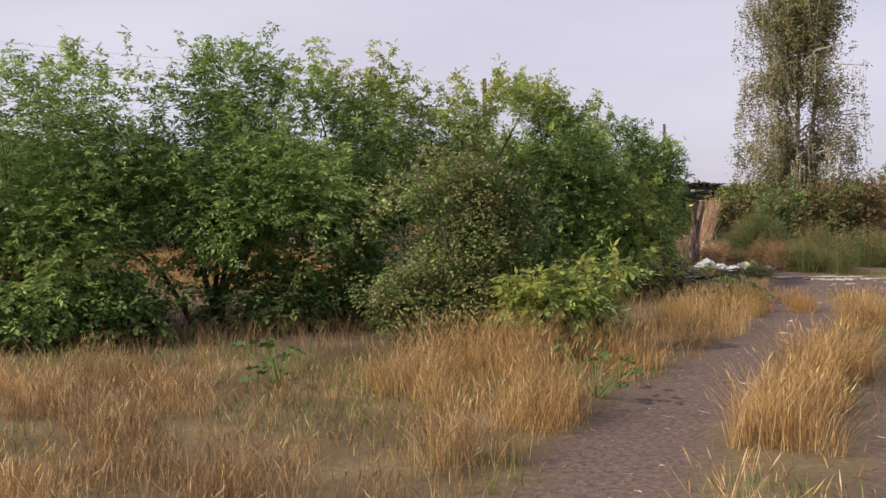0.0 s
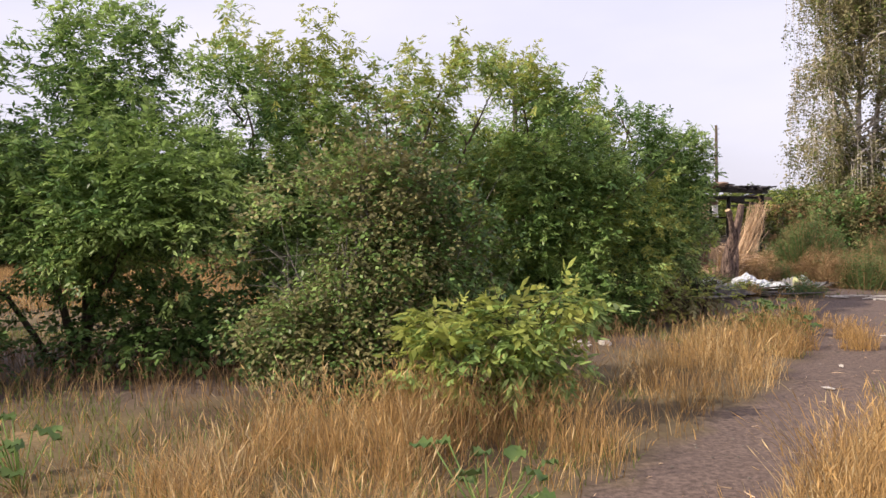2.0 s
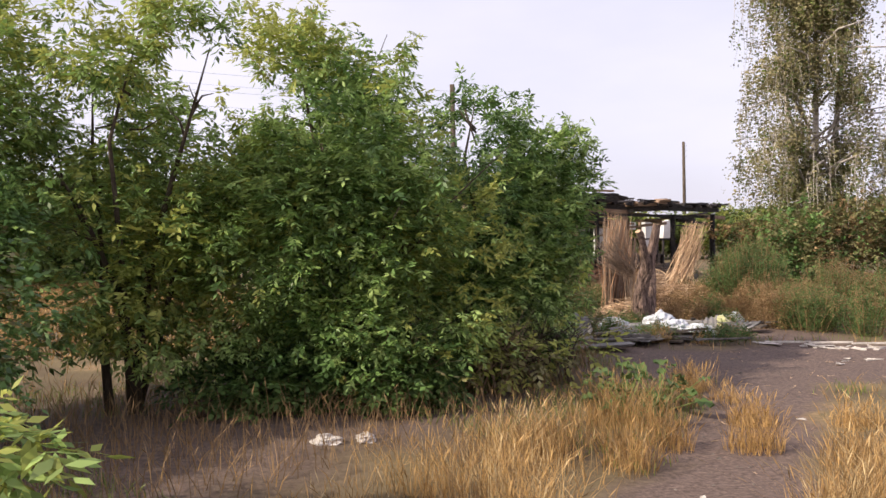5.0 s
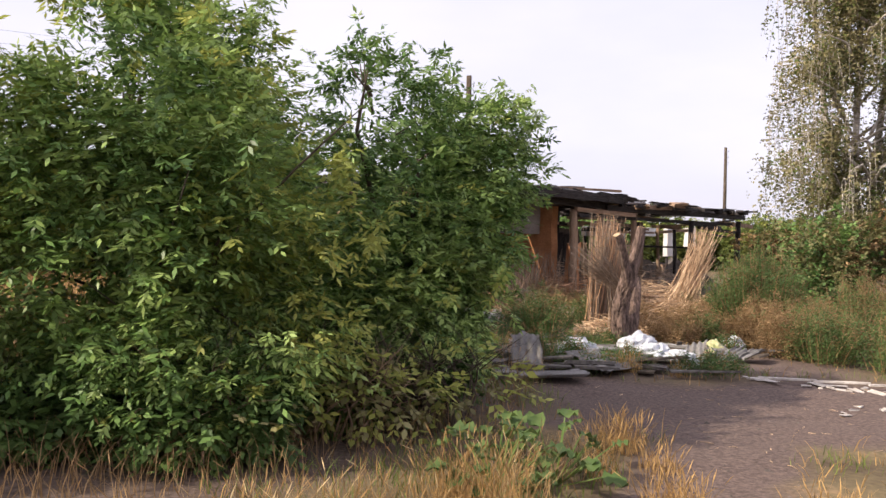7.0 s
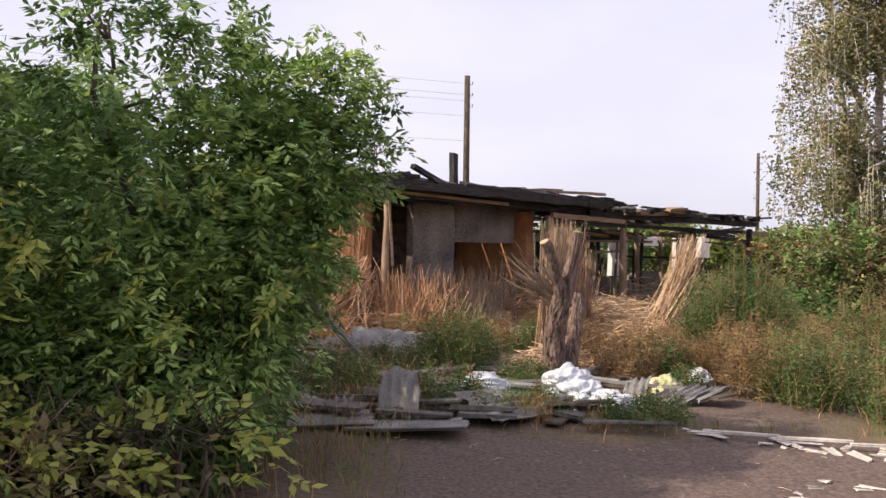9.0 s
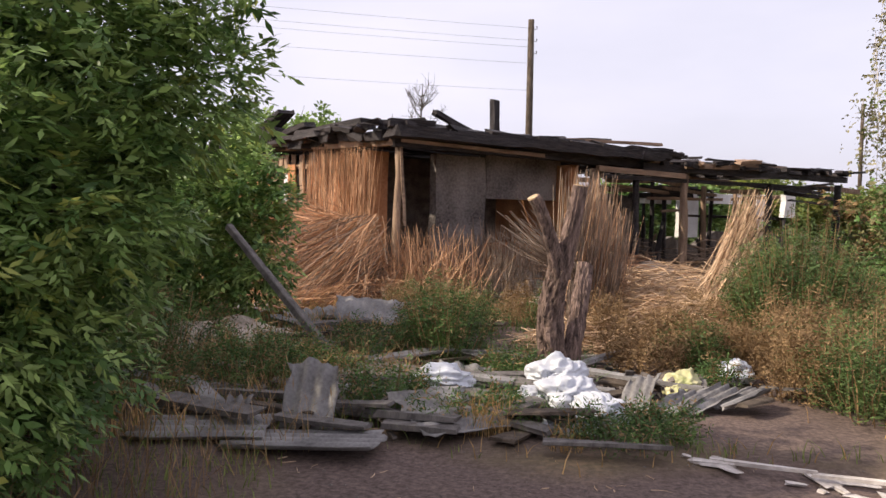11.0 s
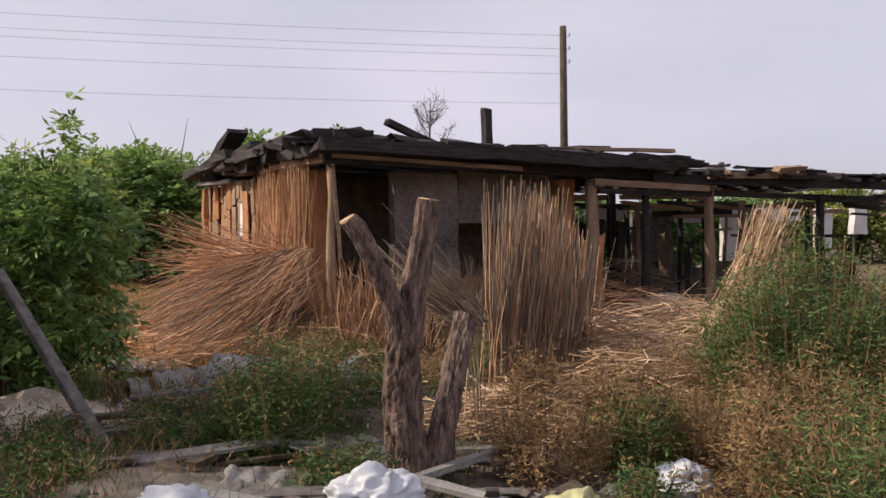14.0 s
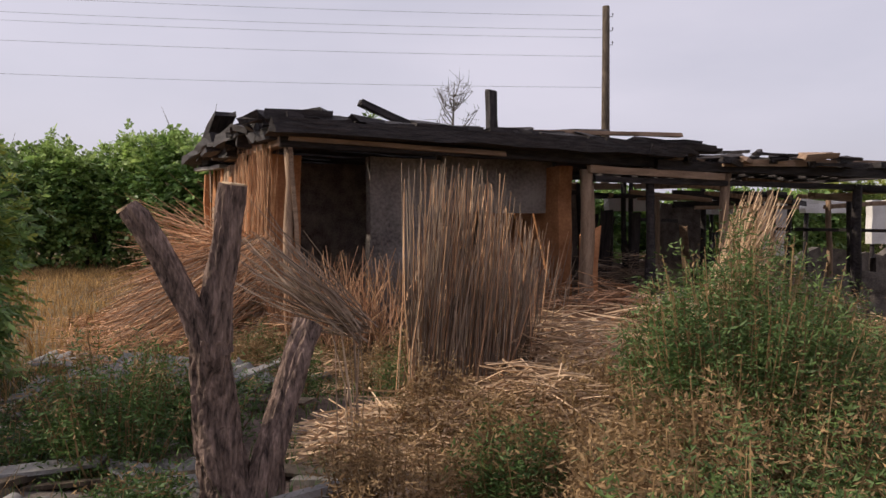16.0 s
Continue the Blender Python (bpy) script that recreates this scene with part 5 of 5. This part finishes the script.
quads = [blades(pts[k], hs[k], 0.0022, rng, 0.36, hd) for _, k, hd in sets]
tagged(new("dry_grass", quads_mesh("dry_grass", np.concatenate(quads), [m for m, _, _ in sets], np.repeat(np.arange(3), [len(q) for q in quads]))), "tall golden dry grass beside the track", "grass", kind="stuff")


def tuft(x, y, r, h, n, seed):
    rng = np.random.default_rng(seed)
    a, q = rng.uniform(0, 6.283, n), np.sqrt(rng.random(n)) * r
    p = on_ground(np.column_stack([x + q * np.cos(a), y + q * np.sin(a)]))
    tagged(new("grass_tuft", quads_mesh("grass_tuft", blades(p, h, 0.0024, rng, 0.3, 0.4), [GRASS_DRY])), "tuft of pale dry grass on bare earth", "grass", kind="stuff")


for i, (x, y, r, h, n) in enumerate([(6.45, 12.75, 0.22, 0.42, 700), (6.95, 12.2, 0.2, 0.4, 600), (7.55, 13.35, 0.2, 0.32, 500), (6.65, 15.0, 0.2, 0.4, 600), (6.85, 14.55, 0.14, 0.25, 260), (6.75, 13.6, 0.2, 0.42, 600), (5.4, 12.3, 0.2, 0.4, 500), (4.85, 12.6, 0.22, 0.4, 500), (5.85, 12.9, 0.18, 0.42, 450), (7.45, 18.9, 0.16, 0.3, 350), (8.0, 18.7, 0.12, 0.22, 200)]):
    tuft(x, y, r, h * 0.6, n // 2, 900 + i)
pts = scatter(110000, -6.5, 13, 2.5, 19, lambda x, y: 0.9 * np.exp(-(((x + 0.5) / 1.0) ** 2 + ((y - 8.6) / 1.0) ** 2)) + 0.6 * (1 - bare(x, y)) * (wavy(x + 5, y + 2, 0.55) > 0.15) + 0.5 * (off_line(x, y, LANE) > 2.2) * (y < 15), rng)
tagged(new("green_grass", quads_mesh("green_grass", blades(pts, 0.14, 0.004, rng, 0.4), [GRASS_GREEN])), "short green grass and herbs", "grass", kind="stuff")
# darker than the open grass: the hedge's shade is painted into the blades
pts = scatter(26000, -6, 8, 9, 21, lambda x, y: 0.8 * (off_line(x, y, HEDGE) < -0.1) * (off_line(x, y, HEDGE) > -4), rng)
tagged(new("shade_grass", quads_mesh("shade_grass", blades(pts, 0.35, 0.003, rng, 0.35, 0.2), [WEED_BROWN])), "thin brown grass in the shade of hedge", "grass", kind="stuff")
pts = scatter(90000, -22, 6, 18, 44, lambda x, y: 0.75 * (x < 3.2 - (y - 24) * 0.9 + 3) * (off_line(x, y, HEDGE) < -1), rng)
tagged(new("field_grass", quads_mesh("field_grass", blades(pts, 0.28, 0.007, rng, 0.3), [GRASS_DRY])), "pale dry grass of the open field", "grass", kind="stuff")


# thin short grass over the open ground on every side
pts = scatter(80000, -16, 22, -6, 20, lambda x, y: 0.7 * (1 - earth(x, y)) * (0.2 + 0.8 * patchy(x, y, 0.5)), rng)
tagged(new("short_grass", quads_mesh("short_grass", blades(pts, 0.16, 0.004, rng, 0.45), [GRASS_DRY])), "thin short dry grass on the open ground", "grass", kind="stuff")
# dead straw littered on the bare earth
n = 2600
x, y = rng.uniform(-1, 14, n), rng.uniform(2, 19, n)
k = rng.random(n) < bare(x, y) * (0.15 + 0.85 * patchy(x, y, 1.1))
c = on_ground(np.column_stack([x[k], y[k]])) + np.array([0, 0, 0.016])
w = rng.uniform(0, 6.283, len(c))
d = np.column_stack([np.cos(w), np.sin(w), np.zeros(len(c))]) * rng.uniform(0.015, 0.06, (len(c), 1))
tagged(new("straw_litter", quads_mesh("straw_litter", stalks((c - d, c + d), 0.003, rng, 0.004), [REED_PALE])), "bits of straw littering the dirt track", "litter", kind="stuff")


def weed(name, at, r, h, n, mat, label, seed, fine=True, group=""):
    """A feathery weed: many upright branching stalks with tiny leaves."""
    rng = np.random.default_rng(seed)
    root = empty(name, pose(*at, float(ground_height(at[0], at[1]))), label, "weed", group)
    k = max(14, n // 60)
    a, q = rng.uniform(0, 6.283, k), np.sqrt(rng.random(k))
    b = np.column_stack([np.cos(a) * q * r * 0.55, np.sin(a) * q * r * 0.55, np.zeros(k) - 0.03])
    t = np.column_stack([np.cos(a) * q * r * 1.05, np.sin(a) * q * r * 1.05, h * rng.uniform(0.6, 1.08, k) * (1 - 0.45 * q ** 2)])
    tagged(part("stalk", quads_mesh("stalk", stalks((b, t), 0.006, rng, 0.03), [WEED_BROWN]), root), kind="stuff")
    i = rng.integers(0, k, n)
    f = rng.random((n, 1)) ** 0.75
    p = b[i] + (t[i] - b[i]) * f + rng.normal(0, 1, (n, 3)) * np.array([0.09, 0.09, 0.06]) * (1.2 - 0.7 * f)
    o = rng.normal(0, 0.5, (n, 3)) + np.array([0, 0, 0.8])
    v = leaflets(p, o, 3, 0.042 if fine else 0.06, 0.13 if fine else 0.3, rng, 0.1)
    dry = (f[:, 0] + rng.normal(0, 0.18, n) > (0.72 if mat is WEED_BROWN else 0.98 if h < 1.5 else 1.2)).astype(np.int32)
    part("foliage", quads_mesh("foliage", v, [mat, WEED_BROWN], np.tile(dry, 3)), root)
    return root


GW, BW, DW = "feathery tall green weed beside the dump", "dry brown branching weed", "bushy dark green weed on the dump"
weeds = [(10.3, 22.9, 0.75, 1.6, 19000, WEED_GREEN, GW), (11.5, 22.0, 0.8, 1.2, 5000, WEED_GREEN, GW), (12.6, 21.6, 0.9, 1.1, 4500, WEED_GREEN, GW), (6.65, 21.6, 0.5, 0.95, 3800, WEED_DARK, DW), (6.3, 22.3, 0.4, 0.75, 2200, WEED_DARK, DW), (5.3, 19.9, 0.55, 0.55, 2600, WEED_DARK, DW), (6.6, 19.3, 0.35, 0.5, 1500, WEED_DARK, DW), (4.9, 20.9, 0.5, 0.4, 1800, WEED_DARK, DW), (7.5, 19.2, 0.3, 0.3, 900, WEED_DARK, DW), (8.3, 18.9, 0.35, 0.25, 900, WEED_DARK, DW), (9.1, 21.9, 0.35, 0.6, 1800, WEED_DARK, DW), (4.1, 20.4, 0.8, 0.8, 2600, WEED_DARK, DW), (3.4, 20.6, 0.9, 0.9, 2600, WEED_DARK, DW), (5.9, 21.5, 0.5, 0.5, 2200, WEED_DARK, DW), (6.6, 22.5, 0.45, 0.75, 2200, WEED_DARK, DW), (5.6, 20.6, 0.5, 0.4, 2000, WEED_DARK, DW), (4.6, 19.2, 0.6, 0.5, 2200, WEED_DARK, DW), (7.4, 20.9, 0.35, 0.3, 1200, WEED_DARK, DW), (7.0, 19.1, 0.3, 0.25, 900, WEED_DARK, DW), (8.7, 19.2, 0.35, 0.2, 900, WEED_DARK, DW)]
weeds += [(9.9, 20.8, 0.45, 0.8, 2200, WEED_BROWN, BW), (10.3, 20.2, 0.5, 0.85, 2400, WEED_GREEN, GW), (10.0, 21.7, 0.5, 0.95, 2600, WEED_BROWN, BW), (8.6, 21.5, 0.4, 0.6, 1800, WEED_BROWN, BW), (10.9, 19.6, 0.5, 0.8, 2200, WEED_GREEN, GW), (9.2, 20.9, 0.25, 0.3, 700, WEED_DARK, DW)]
rw = random.Random(9)
for i in range(16):
    weeds.append((8.3 + 0.17 * i + rw.uniform(-0.2, 0.2), 22.2 + rw.uniform(-0.3, 2.2), rw.uniform(0.35, 0.55), rw.uniform(0.4, 0.8), 1500, WEED_BROWN, BW))
for i in range(30):
    x, y = rw.uniform(10.3, 17), rw.uniform(20.2, 27)
    weeds.append((x, y, rw.uniform(0.5, 0.9), rw.uniform(0.7, 1.15), 2200, (WEED_GREEN, WEED_BROWN, WEED_GREEN)[i % 3], GW if i % 3 != 1 else BW))
for i in range(10):
    weeds.append((6.2 + rw.uniform(-0.8, 1.6), 23.6 + rw.uniform(0, 2.2), 0.35, rw.uniform(0.4, 0.7), 900, (WEED_BROWN, WEED_GREEN)[i % 2], (BW, GW)[i % 2]))
for i, (x, y, r, h, n, mat, label) in enumerate(weeds):
    weed("weed", (x, y), r, h, n, mat, label, 400 + i, group="weeds")
pts = scatter(60000, 8.2, 20, 21.8, 30, lambda x, y: 0.6 * patchy(x, y, 0.7), rng)
tagged(new("rough_grass", quads_mesh("rough_grass", blades(pts, 0.42, 0.004, rng, 0.35, 0.2), [WEED_BROWN])), "rough brown grass between the weeds", "grass", kind="stuff")
# dump grass: dark green in place of the shade that lies over the dump
pts = scatter(16000, 2.5, 8.2, 18.8, 26, lambda x, y: 0.6 * patchy(x, y, 0.9), rng)
tagged(new("dump_grass", quads_mesh("dump_grass", blades(pts, 0.22, 0.004, rng, 0.4), [WEED_DARK])), "green grass growing through the dump", "grass", kind="stuff")


def burdock(at, n, size, seed, label):
    """Broad leaves on stalks from one crown."""
    rng = np.random.default_rng(seed)
    root = empty("burdock", pose(*at, float(ground_height(*at))), label, "plant", "burdock plants")
    for i in range(n):
        a, L = rng.uniform(0, 6.283), size * rng.uniform(0.7, 1.3)
        reach, z = rng.uniform(0.05, 0.4), rng.uniform(0.08, 0.42)
        verts, faces = [], []
        for j in range(6):
            f = j / 5
            w = L * 0.42 * math.sin(math.pi * min(1, f * 0.9 + 0.12)) ** 0.8
            for s in (-1, 0, 1):
                verts.append((L * f, s * w * (1 + 0.1 * math.sin(j * 5 + s)), -0.25 * L * f * f + 0.07 * L * abs(s) + 0.02 * math.sin(j * 3 + s)))
        for j in range(5):
            for s in range(2):
                k = j * 3 + s
                faces.append((k, k + 3, k + 4, k + 1))
        part("leaf", mesh_of("leaf", verts, faces, WEED_GREEN, True), root, m=pose(math.cos(a) * reach, math.sin(a) * reach, z, rng.uniform(-15, 15), rng.uniform(-35, 15), math.degrees(a)))
        part("stalk", tubes_mesh("stalk", [([(0, 0, -0.03), (math.cos(a) * reach, math.sin(a) * reach, z)], [0.006, 0.004], 4, 0)], LEAF_GREEN), root)


burdock((5.7, 13.8), 30, 0.15, 1, "broad-leaved burdock among dry grass")
burdock((6.1, 14.1), 24, 0.14, 2, "broad-leaved burdock among dry grass")
burdock((1.75, 7.0), 12, 0.13, 3, "small grey-green herb at the track edge")
burdock((10.6, 21.0), 14, 0.2, 4, "broad green leaves low beside weeds")
burdock((-1.0, 7.8), 14, 0.14, 5, "green herb in dry grass")
